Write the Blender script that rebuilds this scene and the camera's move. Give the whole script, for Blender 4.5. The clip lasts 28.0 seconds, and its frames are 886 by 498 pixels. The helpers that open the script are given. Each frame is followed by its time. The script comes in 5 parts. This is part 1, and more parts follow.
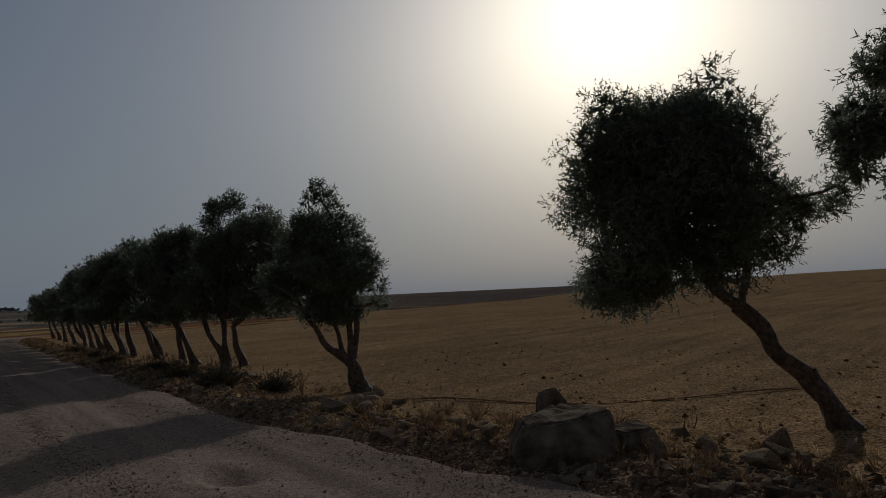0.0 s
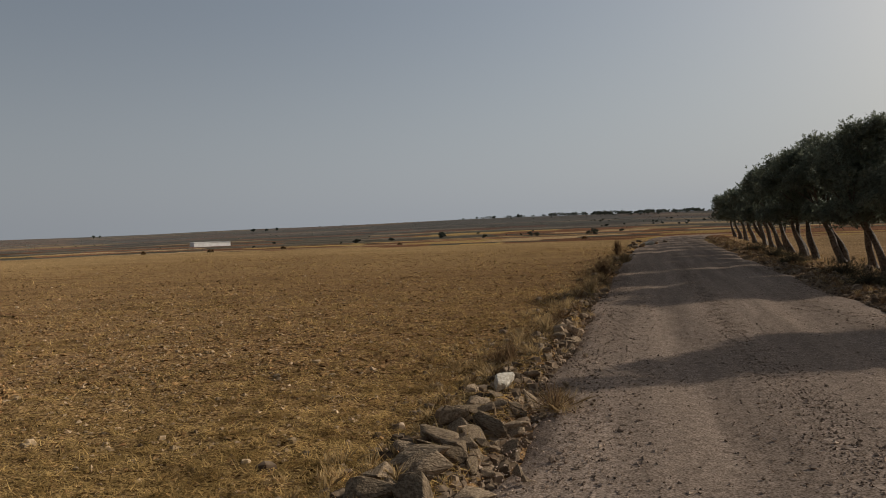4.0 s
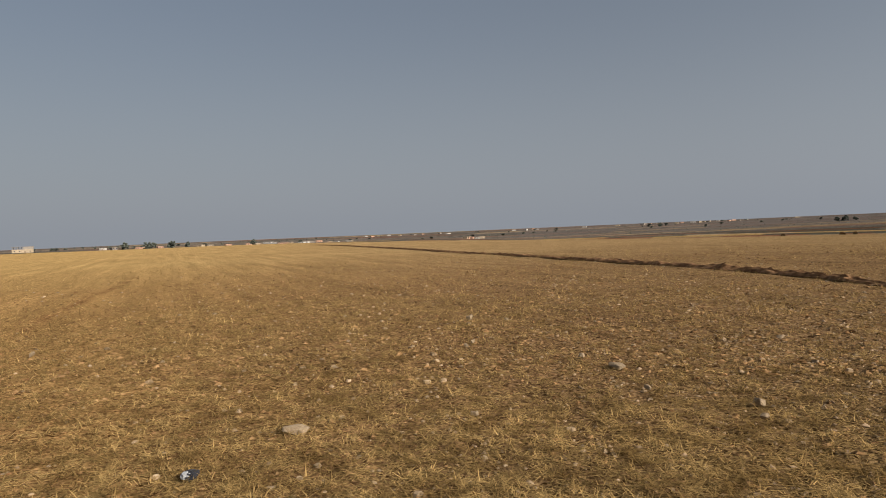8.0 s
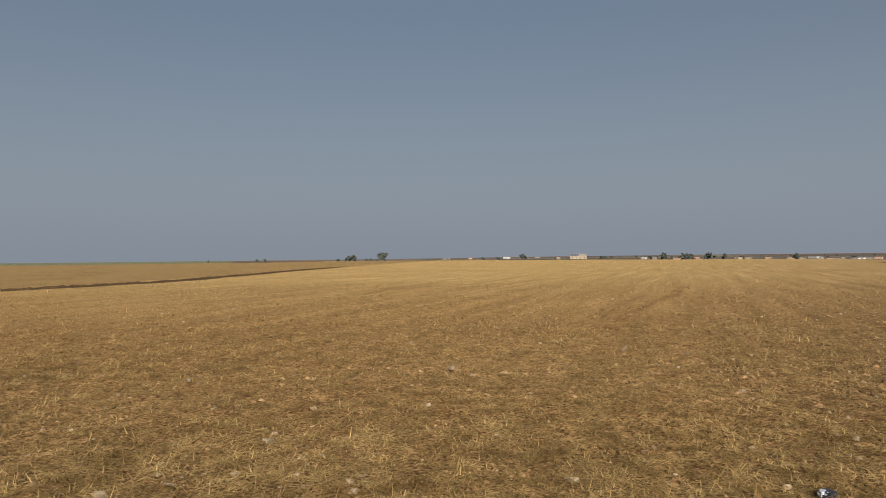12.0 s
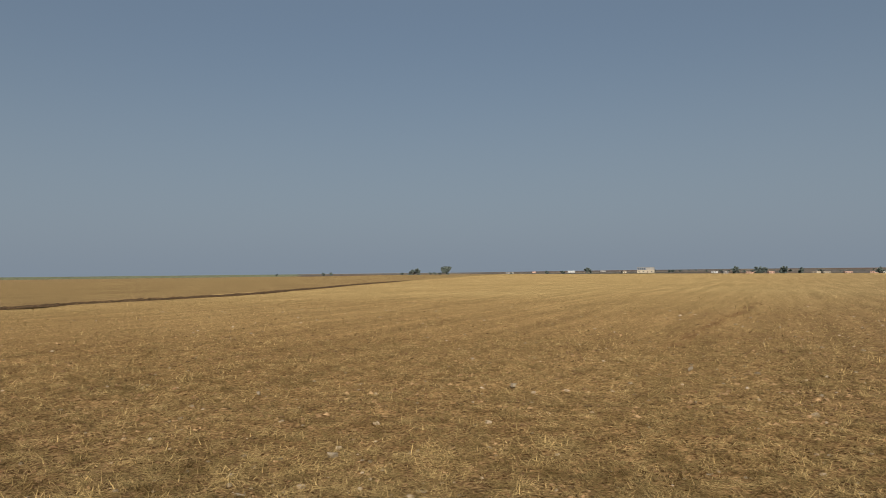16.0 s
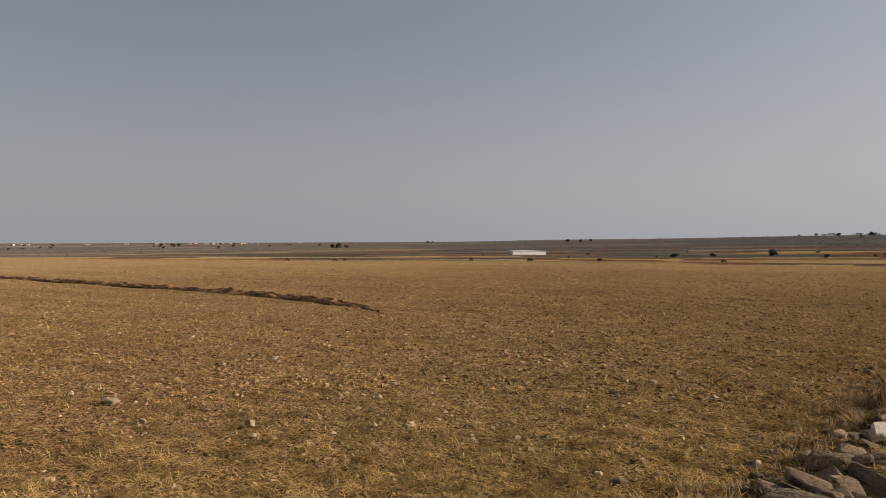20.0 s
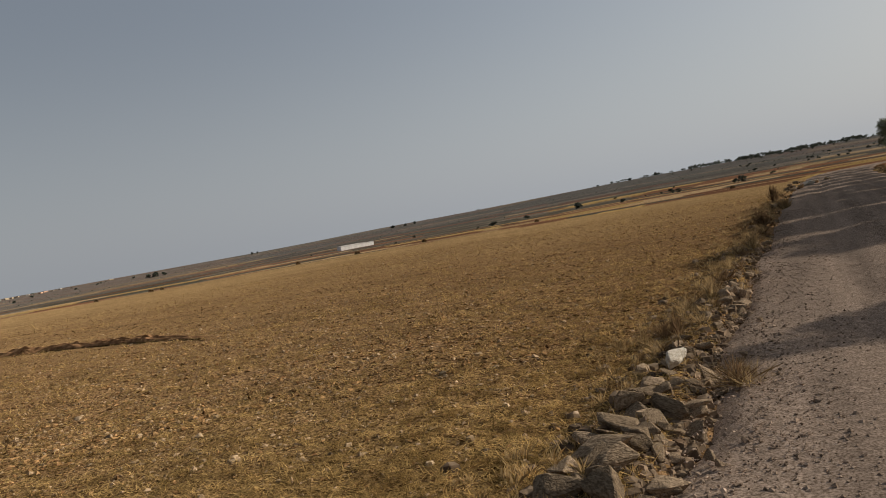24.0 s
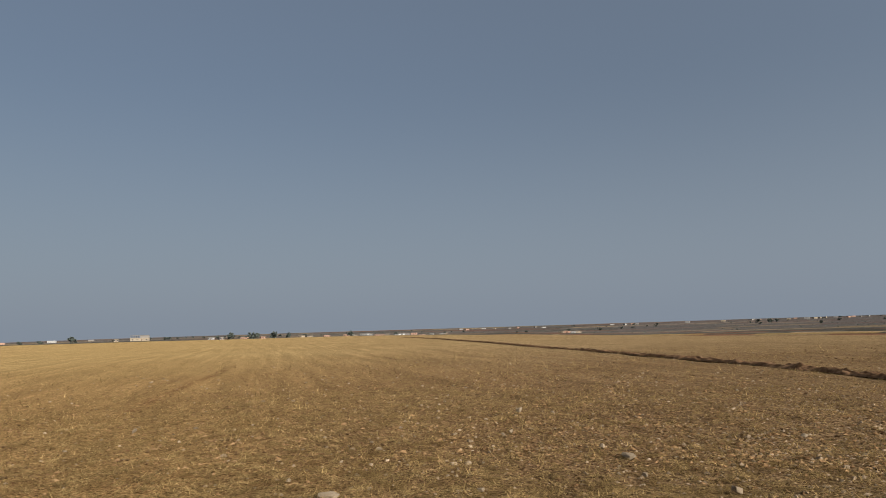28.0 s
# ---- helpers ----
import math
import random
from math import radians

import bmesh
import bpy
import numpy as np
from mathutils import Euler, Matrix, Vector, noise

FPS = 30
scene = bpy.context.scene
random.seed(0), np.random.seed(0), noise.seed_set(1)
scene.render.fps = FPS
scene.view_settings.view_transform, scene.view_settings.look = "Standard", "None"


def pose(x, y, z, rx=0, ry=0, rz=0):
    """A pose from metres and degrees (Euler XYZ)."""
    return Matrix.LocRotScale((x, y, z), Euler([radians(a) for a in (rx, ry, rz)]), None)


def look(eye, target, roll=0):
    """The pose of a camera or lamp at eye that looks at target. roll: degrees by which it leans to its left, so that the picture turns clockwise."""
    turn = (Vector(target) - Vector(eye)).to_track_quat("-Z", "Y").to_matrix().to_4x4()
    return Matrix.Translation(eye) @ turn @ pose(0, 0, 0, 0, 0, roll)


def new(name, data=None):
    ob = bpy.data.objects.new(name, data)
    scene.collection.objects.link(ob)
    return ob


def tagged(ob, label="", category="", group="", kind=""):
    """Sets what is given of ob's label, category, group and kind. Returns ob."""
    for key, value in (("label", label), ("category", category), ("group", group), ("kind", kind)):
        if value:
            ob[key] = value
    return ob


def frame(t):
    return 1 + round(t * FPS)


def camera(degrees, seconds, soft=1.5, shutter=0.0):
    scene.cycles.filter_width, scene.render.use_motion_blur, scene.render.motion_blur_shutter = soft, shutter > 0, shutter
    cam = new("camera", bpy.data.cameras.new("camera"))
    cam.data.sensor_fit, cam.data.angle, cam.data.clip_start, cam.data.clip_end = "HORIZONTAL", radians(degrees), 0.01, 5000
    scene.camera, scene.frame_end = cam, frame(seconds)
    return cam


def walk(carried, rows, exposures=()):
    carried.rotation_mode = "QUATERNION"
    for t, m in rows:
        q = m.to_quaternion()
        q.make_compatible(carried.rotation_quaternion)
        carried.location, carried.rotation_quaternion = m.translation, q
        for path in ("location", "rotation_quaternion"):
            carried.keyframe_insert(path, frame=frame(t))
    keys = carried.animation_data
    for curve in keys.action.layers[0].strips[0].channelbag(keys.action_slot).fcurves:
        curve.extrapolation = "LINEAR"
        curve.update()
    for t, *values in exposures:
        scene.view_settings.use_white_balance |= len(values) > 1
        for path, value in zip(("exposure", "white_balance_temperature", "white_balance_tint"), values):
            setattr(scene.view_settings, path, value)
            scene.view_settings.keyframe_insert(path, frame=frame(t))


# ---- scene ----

# ------------------------------------------------------------------ camera
cam = camera(65.2, 28.0, soft=0.9)
# seconds, x, y, z, turn to the left, tilt up, roll
PATH = [
    (0, 0.022, -0.352, 1.639, -35.49, 3.88, -2.83),
    (0.5, 0.062, -0.245, 1.608, -28.40, 1.47, -2.40),
    (1, 0.116, -0.020, 1.611, -25.34, 1.60, 0.09),
    (1.5, 0.099, 0.179, 1.578, -19.34, 0.69, -1.46),
    (2, 0.111, 0.302, 1.584, -9.97, -1.63, -4.52),
    (2.3, 0.150, 0.360, 1.580, -3.90, -0.60, -4.30),
    (2.5, 0.181, 0.386, 1.578, -2.85, -2.15, -4.43),
    (3, 0.156, 0.398, 1.594, 0.74, -0.32, -3.96),
    (3.5, 0.085, 0.347, 1.592, 10.67, -1.13, -2.52),
    (4, 0.034, 0.312, 1.593, 16.80, -1.94, -2.02),
    (4.5, -0.059, 0.249, 1.596, 18.74, -3.05, -1.83),
    (5, -0.153, 0.184, 1.598, 21.58, -3.62, -1.77),
    (5.5, -0.205, 0.148, 1.600, 30.42, -2.83, -1.67),
    (6, -0.285, 0.082, 1.603, 43.98, 0.63, -1.29),
    (6.5, -0.385, 0.086, 1.581, 52.20, -0.70, -2.13),
    (7, -0.425, 0.034, 1.583, 59.15, -0.90, -2.21),
    (7.5, -0.430, -0.002, 1.588, 68.89, -1.20, -2.39),
    (8, -0.384, -0.012, 1.581, 81.00, -1.40, -2.40),
    (8.5, -0.352, -0.046, 1.594, 92.06, -0.84, -4.36),
    (9, -0.332, -0.087, 1.590, 94.31, -1.51, -6.25),
    (9.5, -0.296, -0.169, 1.600, 95.37, 0.32, -2.10),
    (10, -0.243, -0.308, 1.599, 98.80, -0.08, 1.43),
    (10.5, -0.172, -0.435, 1.599, 104.81, -0.89, 0.48),
    (11, -0.107, -0.520, 1.605, 106.39, -0.43, -0.30),
    (11.5, -0.028, -0.593, 1.608, 114.14, 0.20, -0.92),
    (12, 0.016, -0.610, 1.613, 123.24, 0.71, -0.59),
    (12.5, 0.045, -0.572, 1.639, 124.63, 1.29, -2.98),
    (13, 0.102, -0.552, 1.660, 128.84, 0.62, -4.43),
    (13.5, 0.138, -0.574, 1.668, 133.26, 0.55, -3.52),
    (14, 0.146, -0.536, 1.660, 140.58, 0.51, -2.63),
    (14.5, 0.152, -0.445, 1.640, 149.32, 0.50, -1.31),
    (15, 0.152, -0.351, 1.620, 152.89, 0.62, -0.19),
    (15.5, 0.093, -0.496, 1.654, 144.73, 0.95, 0.09),
    (16, 0.083, -0.524, 1.664, 128.46, 1.89, -0.55),
    (16.5, 0.077, -0.594, 1.683, 112.55, 2.17, -1.09),
    (17, 0.104, -0.472, 1.692, 98.56, 1.19, -2.74),
    (17.5, 0.057, -0.294, 1.687, 86.56, 0.28, -2.66),
    (18, -0.009, -0.159, 1.681, 78.68, 0.27, -1.75),
    (18.5, -0.083, -0.114, 1.699, 72.45, -0.04, -1.45),
    (19, -0.112, -0.117, 1.691, 65.91, 1.03, -0.35),
    (19.5, -0.144, -0.090, 1.696, 53.53, -0.62, -0.24),
    (20, -0.175, 0.005, 1.677, 42.23, -0.52, -0.13),
    (20.5, -0.145, 0.109, 1.677, 36.01, 1.77, 0.33),
    (21, -0.043, 0.234, 1.668, 26.60, 2.59, -0.79),
    (21.5, -0.019, 0.264, 1.648, 17.14, 2.01, 0.28),
    (22, -0.009, 0.294, 1.644, 11.47, 1.13, -1.65),
    (22.5, -0.014, 0.317, 1.652, 12.14, -0.50, -6.36),
    (23, -0.025, 0.335, 1.672, 16.66, -2.04, -10.94),
    (23.5, -0.036, 0.344, 1.706, 22.51, -2.58, -12.30),
    (24, -0.065, 0.327, 1.701, 28.29, -2.38, -10.23),
    (24.5, -0.069, 0.391, 1.673, 38.55, -1.10, -6.64),
    (25, -0.068, 0.506, 1.631, 46.06, 1.10, -2.45),
    (25.5, 0.018, 0.493, 1.600, 60.73, 3.57, -0.87),
    (26, 0.190, 0.434, 1.615, 73.15, 1.90, -3.75),
    (26.5, 0.341, 0.470, 1.643, 73.35, 3.57, -3.04),
    (27, 0.463, 0.612, 1.621, 75.62, 3.44, -1.24),
    (27.5, 0.698, 0.542, 1.594, 83.61, 3.84, -2.92),
    (28, 0.936, 0.636, 1.620, 88.55, 6.56, -1.76),
]
EXPOSURES = [          # seconds, stops, kelvin, tint
    (0, -1.02, 5700, 7), (0.5, -0.74, 5800, 8), (1, -0.33, 5850, 8), (1.5, -0.44, 5950, 8), (2, -0.03, 6100, 8), (3, 0.24, 6350, 7), (6, 0.5, 6700, 12), (7, 0.53, 6600, 11), (8, 0.43, 6400, 10), (10, 0.4, 6200, 9), (11, 0.35, 6100, 8), (13, 0.28, 6000, 8), (15.5, 0.27, 6150, 8), (16, 0.27, 5750, 4),
    (17, 0.27, 5950, 7), (18, 0.41, 6230, 8), (20, 0.56, 6800, 13), (21.5, 0.52, 6800, 12), (24, 0.52, 6700, 9), (26, 0.37, 6450, 10), (27, 0.41, 6400, 8.5), (28, 0.3, 5850, 7),
]
walk(cam, [(t, pose(x, y, z, 90 + tilt, 0, turn) @ pose(0, 0, 0, 0, 0, roll))
           for t, x, y, z, turn, tilt, roll in PATH], EXPOSURES)

# ------------------------------------------------------------------ sky and sun
SUN_TURN, SUN_HEIGHT = -50.5, 23.3      # degrees to the left of +Y; above the horizon
SUN_WAY = Vector((-math.sin(radians(SUN_TURN)) * math.cos(radians(SUN_HEIGHT)),
                  math.cos(radians(SUN_TURN)) * math.cos(radians(SUN_HEIGHT)),
                  math.sin(radians(SUN_HEIGHT))))
world = bpy.data.worlds.new("sky")
scene.world = world
world.use_nodes = True
wn, wl = world.node_tree.nodes, world.node_tree.links
sky = wn.new("ShaderNodeTexSky")
sky.sky_type = "NISHITA"
sky.sun_disc = False
sky.sun_elevation = radians(SUN_HEIGHT)
sky.sun_rotation = radians(-SUN_TURN)
sky.altitude, sky.air_density, sky.dust_density, sky.ozone_density = 0.0, 1.0, 4.0, 1.0
# dry haze over the clear sky, thickest towards the horizon
over = wn.new("ShaderNodeTexCoord")
parts = wn.new("ShaderNodeSeparateXYZ")
wl.new(over.outputs["Generated"], parts.inputs[0])
thick = wn.new("ShaderNodeMapRange")
thick.interpolation_type = "SMOOTHSTEP"
thick.inputs[1].default_value, thick.inputs[2].default_value = 0.02, 0.36
thick.inputs[3].default_value, thick.inputs[4].default_value = 0.82, 0.45
wl.new(parts.outputs[2], thick.inputs[0])
haze = wn.new("ShaderNodeMix")
haze.data_type = "RGBA"
lift = wn.new("ShaderNodeMix")
lift.data_type = "RGBA"
lift.inputs[6].default_value, lift.inputs[7].default_value = (2.92, 3.11, 3.42, 1), (4.8, 5.16, 5.72, 1)
wl.new(thick.outputs[0], lift.inputs[0])
wl.new(lift.outputs[2], haze.inputs[7])
wl.new(thick.outputs[0], haze.inputs[0])
wl.new(sky.outputs[0], haze.inputs[6])
# the haze scatters forwards: brighter on the sun's side of the sky
toward = wn.new("ShaderNodeVectorMath")
toward.operation = "DOT_PRODUCT"
toward.inputs[1].default_value = SUN_WAY
wl.new(over.outputs["Generated"], toward.inputs[0])
glow = wn.new("ShaderNodeMapRange")
glow.interpolation_type = "SMOOTHSTEP"
glow.inputs[1].default_value, glow.inputs[2].default_value = -0.4, 0.75
glow.inputs[3].default_value, glow.inputs[4].default_value = 0.95, 1.24
wl.new(toward.outputs["Value"], glow.inputs[0])
lit = wn.new("ShaderNodeVectorMath")
lit.operation = "SCALE"
wl.new(haze.outputs[2], lit.inputs[0])
wl.new(glow.outputs[0], lit.inputs["Scale"])
wl.new(lit.outputs[0], wn["Background"].inputs[0])
wn["Background"].inputs[1].default_value = 0.056
sun = new("sun", bpy.data.lights.new("sun", "SUN"))
sun.data.energy, sun.data.angle, sun.data.color = 5.0, radians(0.6), (1.0, 0.935, 0.845)
sun.matrix_world = look(SUN_WAY * 100, (0, 0, 0))

# ------------------------------------------------------------------ materials
def material(name, dark, light, scale=8.0, rough=0.9, bump=0.0, bump_scale=None, metal=0.0, big=0.15, big_scale=0.6,
             attribute="", rows=None, translucent=0.0, island=0.0, each=0.0, detail=6.0, relief=0.05, patch=None):
    """A mix of two colours by a fine noise, changed again by a coarse one, with relief."""
    m = bpy.data.materials.new(name)
    m.use_nodes = True
    n, l = m.node_tree.nodes, m.node_tree.links
    b = n["Principled BSDF"]
    b.inputs["Roughness"].default_value, b.inputs["Metallic"].default_value = rough, metal
    b.inputs["Specular IOR Level"].default_value = 0.25 if rough < 0.93 else 0.0
    b.inputs["Diffuse Roughness"].default_value = 0.4 if rough > 0.85 else 0.3
    co = n.new("ShaderNodeTexCoord")
    fine = n.new("ShaderNodeTexNoise")
    fine.inputs["Scale"].default_value, fine.inputs["Detail"].default_value = scale, detail
    l.new(co.outputs["Object"], fine.inputs["Vector"])
    ramp = n.new("ShaderNodeMapRange")
    ramp.inputs[1].default_value, ramp.inputs[2].default_value = 0.36, 0.64
    l.new(fine.outputs["Fac"], ramp.inputs[0])
    mix = n.new("ShaderNodeMix")
    mix.data_type = "RGBA"
    mix.inputs[6].default_value, mix.inputs[7].default_value = (*dark, 1), (*light, 1)
    l.new(ramp.outputs[0], mix.inputs[0])
    colour = mix.outputs[2]
    coarse = n.new("ShaderNodeTexNoise")
    coarse.inputs["Scale"].default_value, coarse.inputs["Detail"].default_value = big_scale, 3.0
    if rows:            # stripes: the way that they run, how fine across and along
        turned = n.new("ShaderNodeMapping")
        turned.inputs["Rotation"].default_value = (0, 0, radians(-rows[0]))
        scaled = n.new("ShaderNodeMapping")
        scaled.inputs["Scale"].default_value = (rows[1], rows[2], 0.2)
        l.new(co.outputs["Object"], turned.inputs["Vector"])
        l.new(turned.outputs[0], scaled.inputs["Vector"])
        l.new(scaled.outputs[0], coarse.inputs["Vector"])
    else:
        l.new(co.outputs["Object"], coarse.inputs["Vector"])
    value = n.new("ShaderNodeMapRange")
    value.inputs[1].default_value, value.inputs[2].default_value = 0.3, 0.7
    value.inputs[3].default_value, value.inputs[4].default_value = 1 - big, 1 + big
    l.new(coarse.outputs["Fac"], value.inputs[0])
    hsv = n.new("ShaderNodeHueSaturation")
    l.new(colour, hsv.inputs["Color"])
    factor = value.outputs[0]
    for amount, node, socket in ((island, "ShaderNodeNewGeometry", "Random Per Island"), (each, "ShaderNodeObjectInfo", "Random")):
        if amount:
            r = n.new(node)
            spread = n.new("ShaderNodeMapRange")
            spread.inputs[3].default_value, spread.inputs[4].default_value = 1 - amount, 1 + amount
            l.new(r.outputs[socket], spread.inputs[0])
            times = n.new("ShaderNodeMath")
            times.operation = "MULTIPLY"
            l.new(factor, times.inputs[0])
            l.new(spread.outputs[0], times.inputs[1])
            factor = times.outputs[0]
    l.new(factor, hsv.inputs["Value"])
    colour = hsv.outputs[0]
    if patch:           # blotches between the fine and the coarse grain: scale, strength
        spots = n.new("ShaderNodeTexNoise")
        spots.inputs["Scale"].default_value, spots.inputs["Detail"].default_value = patch[0], 4.0
        l.new(co.outputs["Object"], spots.inputs["Vector"])
        reach = n.new("ShaderNodeMapRange")
        reach.inputs[1].default_value, reach.inputs[2].default_value = 0.38, 0.62
        reach.inputs[3].default_value, reach.inputs[4].default_value = 1 - patch[1], 1 + patch[1]
        l.new(spots.outputs["Fac"], reach.inputs[0])
        again = n.new("ShaderNodeHueSaturation")
        l.new(colour, again.inputs["Color"])
        l.new(reach.outputs[0], again.inputs["Value"])
        colour = again.outputs[0]
    if attribute:
        a = n.new("ShaderNodeAttribute")
        a.attribute_name = attribute
        tint = n.new("ShaderNodeMix")
        tint.data_type, tint.blend_type = "RGBA", "MULTIPLY"
        tint.inputs[0].default_value = 1.0
        l.new(a.outputs["Color"], tint.inputs[6])
        l.new(colour, tint.inputs[7])
        colour = tint.outputs[2]
    l.new(colour, b.inputs["Base Color"])
    if bump:
        rel = n.new("ShaderNodeTexNoise")
        rel.inputs["Scale"].default_value, rel.inputs["Detail"].default_value = bump_scale or scale, 5.0
        l.new(co.outputs["Object"], rel.inputs["Vector"])
        bn = n.new("ShaderNodeBump")
        bn.inputs["Strength"].default_value, bn.inputs["Distance"].default_value = bump, relief
        l.new(rel.outputs["Fac"], bn.inputs["Height"])
        l.new(bn.outputs[0], b.inputs["Normal"])
    if translucent:
        tr = n.new("ShaderNodeBsdfTranslucent")
        l.new(colour, tr.inputs["Color"])
        add = n.new("ShaderNodeMixShader")
        add.inputs[0].default_value = translucent
        l.new(b.outputs[0], add.inputs[1])
        l.new(tr.outputs[0], add.inputs[2])
        l.new(add.outputs[0], n["Material Output"].inputs["Surface"])
    return m


M_LAND = material("land", (0.3, 0.255, 0.22), (1.4, 1.39, 1.36), 26.0, 0.95, 1.0, 34.0, relief=0.035, big=0.19, big_scale=1.0, attribute="land", detail=8.0, rows=(103, 1.3, 0.07), patch=(5.5, 0.14))
M_ROAD = material("gravel_road", (0.134, 0.095, 0.068), (0.348, 0.264, 0.204), 60.0, 0.95, 0.45, 110.0, relief=0.014, big=0.2, big_scale=1.0, rows=(0, 2.6, 0.12), patch=(14.0, 0.14))
M_ROAD.node_tree.nodes["Principled BSDF"].inputs["Diffuse Roughness"].default_value = 0.68          # dusty: dull against the sun
M_PEBBLE = material("pebbles", (0.141, 0.102, 0.074), (0.352, 0.267, 0.201), 9.0, 0.95, island=0.5)
M_ROCK = material("limestone", (0.132, 0.094, 0.061), (0.275, 0.205, 0.138), 16.0, 0.95, 0.7, 22.0, relief=0.03, big=0.16, big_scale=2.0, each=0.38)
M_RUBBLE = material("rubble", (0.097, 0.065, 0.042), (0.242, 0.178, 0.121), 8.0, 0.95, island=0.45)
# boulder limestone, darkened all over to stand in for its shaded front
M_BOULDER = material("shaded_limestone", (0.078, 0.06, 0.044), (0.185, 0.147, 0.108), 5.0, 0.95, 0.7, 16.0, big=0.3, big_scale=2.0)
M_WHITE_ROCK = material("pale_limestone", (0.357, 0.306, 0.238), (0.527, 0.468, 0.383), 9.0, 0.9, 0.5, 18.0, big=0.15, big_scale=3.0)
M_FIELD_STONE = material("field_stones", (0.238, 0.164, 0.095), (0.359, 0.264, 0.165), 9.0, 0.95, island=0.35)
M_CLOD = material("earth_clods", (0.142, 0.073, 0.032), (0.285, 0.172, 0.079), 12.0, 0.95, island=0.6)
M_STONY = material("stony_soil", (0.22, 0.15, 0.088), (0.38, 0.272, 0.17), 12.0, 0.95, island=0.5)
M_STRAW = material("straw", (0.213, 0.134, 0.048), (0.471, 0.321, 0.129), 3.0, 0.95, island=0.68, translucent=0.4)
M_DRY = material("dry_grass", (0.27, 0.182, 0.09), (0.45, 0.33, 0.172), 3.0, 0.95, island=0.4, translucent=0.38)
M_BROWN_DRY = material("brown_weeds", (0.128, 0.08, 0.044), (0.264, 0.17, 0.092), 3.0, 0.95, island=0.35, translucent=0.22)
M_BRUSH = material("brushwood", (0.06, 0.052, 0.034), (0.135, 0.112, 0.07), 3.0, 0.95, island=0.35, translucent=0.06)
M_SOIL = material("turned_soil", (0.155, 0.082, 0.04), (0.30, 0.17, 0.085), 6.0, 0.95, 0.9, 12.0, big=0.25, big_scale=1.5)
# brown ditch soil, its colour darkened for the shade inside the ditch
M_DITCH = material("shaded_ditch_soil", (0.05, 0.03, 0.016), (0.11, 0.066, 0.034), 6.0, 0.95, 0.9, 12.0, big=0.25, big_scale=1.5)
# leaf colour raised to imitate the veiling glare over the backlit crowns
M_LEAF = material("olive_leaves", (0.085, 0.098, 0.068), (0.15, 0.163, 0.115), 1.2, 0.7, big=0.2, big_scale=0.8, island=0.35, translucent=0.34)
# distant foliage: aerial haze is put into its greyer, lighter colour
M_HAZED_LEAF = material("hazed_foliage", (0.098, 0.107, 0.085), (0.15, 0.157, 0.125), 0.8, 0.95, big=0.2, big_scale=0.2, island=0.3, translucent=0.1)
M_BARK = material("olive_bark", (0.055, 0.04, 0.028), (0.14, 0.105, 0.078), 14.0, 0.9, 0.9, 18.0, big=0.2, big_scale=2.0)
M_WHITE = material("whitewash", (0.616, 0.598, 0.563), (0.739, 0.722, 0.686), 1.5, 0.8, big=0.06)
M_LIME = material("weathered_limewash", (0.34, 0.31, 0.27), (0.47, 0.43, 0.375), 1.5, 0.85, big=0.12, each=0.15)
M_PINK = material("salmon_render", (0.442, 0.255, 0.162), (0.527, 0.315, 0.212), 1.2, 0.85, big=0.08)
M_CREAM = material("cream_render", (0.323, 0.246, 0.157), (0.442, 0.348, 0.238), 1.0, 0.85, big=0.10, each=0.12)
M_CONCRETE = material("bare_concrete", (0.20, 0.17, 0.14), (0.34, 0.29, 0.235), 2.0, 0.9, big=0.12)
M_GLASS = material("window_glass", (0.03, 0.035, 0.04), (0.05, 0.055, 0.06), 1.0, 0.12, big=0.02)
M_DOOR = material("painted_door", (0.10, 0.06, 0.04), (0.16, 0.10, 0.065), 5.0, 0.6)
M_FOIL = material("crumpled_foil", (0.375, 0.375, 0.375), (0.585, 0.585, 0.578), 20.0, 0.3, 0.3, 40.0, metal=0.4)
M_BLACK = material("black_plastic", (0.012, 0.012, 0.014), (0.03, 0.03, 0.034), 20.0, 0.4)
M_CARD = material("pale_flat_stone", (0.231, 0.162, 0.095), (0.339, 0.252, 0.156), 14.0, 0.9, 0.4, 25.0)



# ------------------------------------------------------------------ mesh helpers
def mesh_of(name, verts, faces, mat, smooth=False):
    """A mesh from an array of corners and an array of faces that all have as many sides."""
    verts, faces = np.asarray(verts, dtype=np.float32), np.asarray(faces, dtype=np.int32)
    me = bpy.data.meshes.new(name)
    k = faces.shape[1]
    me.vertices.add(len(verts))
    me.vertices.foreach_set("co", verts.ravel())
    me.loops.add(faces.size)
    me.loops.foreach_set("vertex_index", faces.ravel())
    me.polygons.add(len(faces))
    me.polygons.foreach_set("loop_start", np.arange(0, faces.size, k, dtype=np.int32))
    me.polygons.foreach_set("use_smooth", np.full(len(faces), smooth))
    me.update(calc_edges=True)
    me.materials.append(mat)
    return me


def part(name, bm, mat, parent, label="", smooth=False):
    """Links a bmesh as one mesh object under a thing or a part."""
    me = bpy.data.meshes.new(name)
    bm.to_mesh(me)
    bm.free()
    me.materials.append(mat)
    if smooth:
        me.polygons.foreach_set("use_smooth", np.full(len(me.polygons), True))
    ob = new(name, me)
    ob.parent = parent
    return tagged(ob, label)


def box(bm, x0, x1, y0, y1, z0, z1):
    m = Matrix.Translation(((x0 + x1) / 2, (y0 + y1) / 2, (z0 + z1) / 2)) @ Matrix.Diagonal((x1 - x0, y1 - y0, z1 - z0, 1))
    bmesh.ops.create_cube(bm, size=1.0, matrix=m)


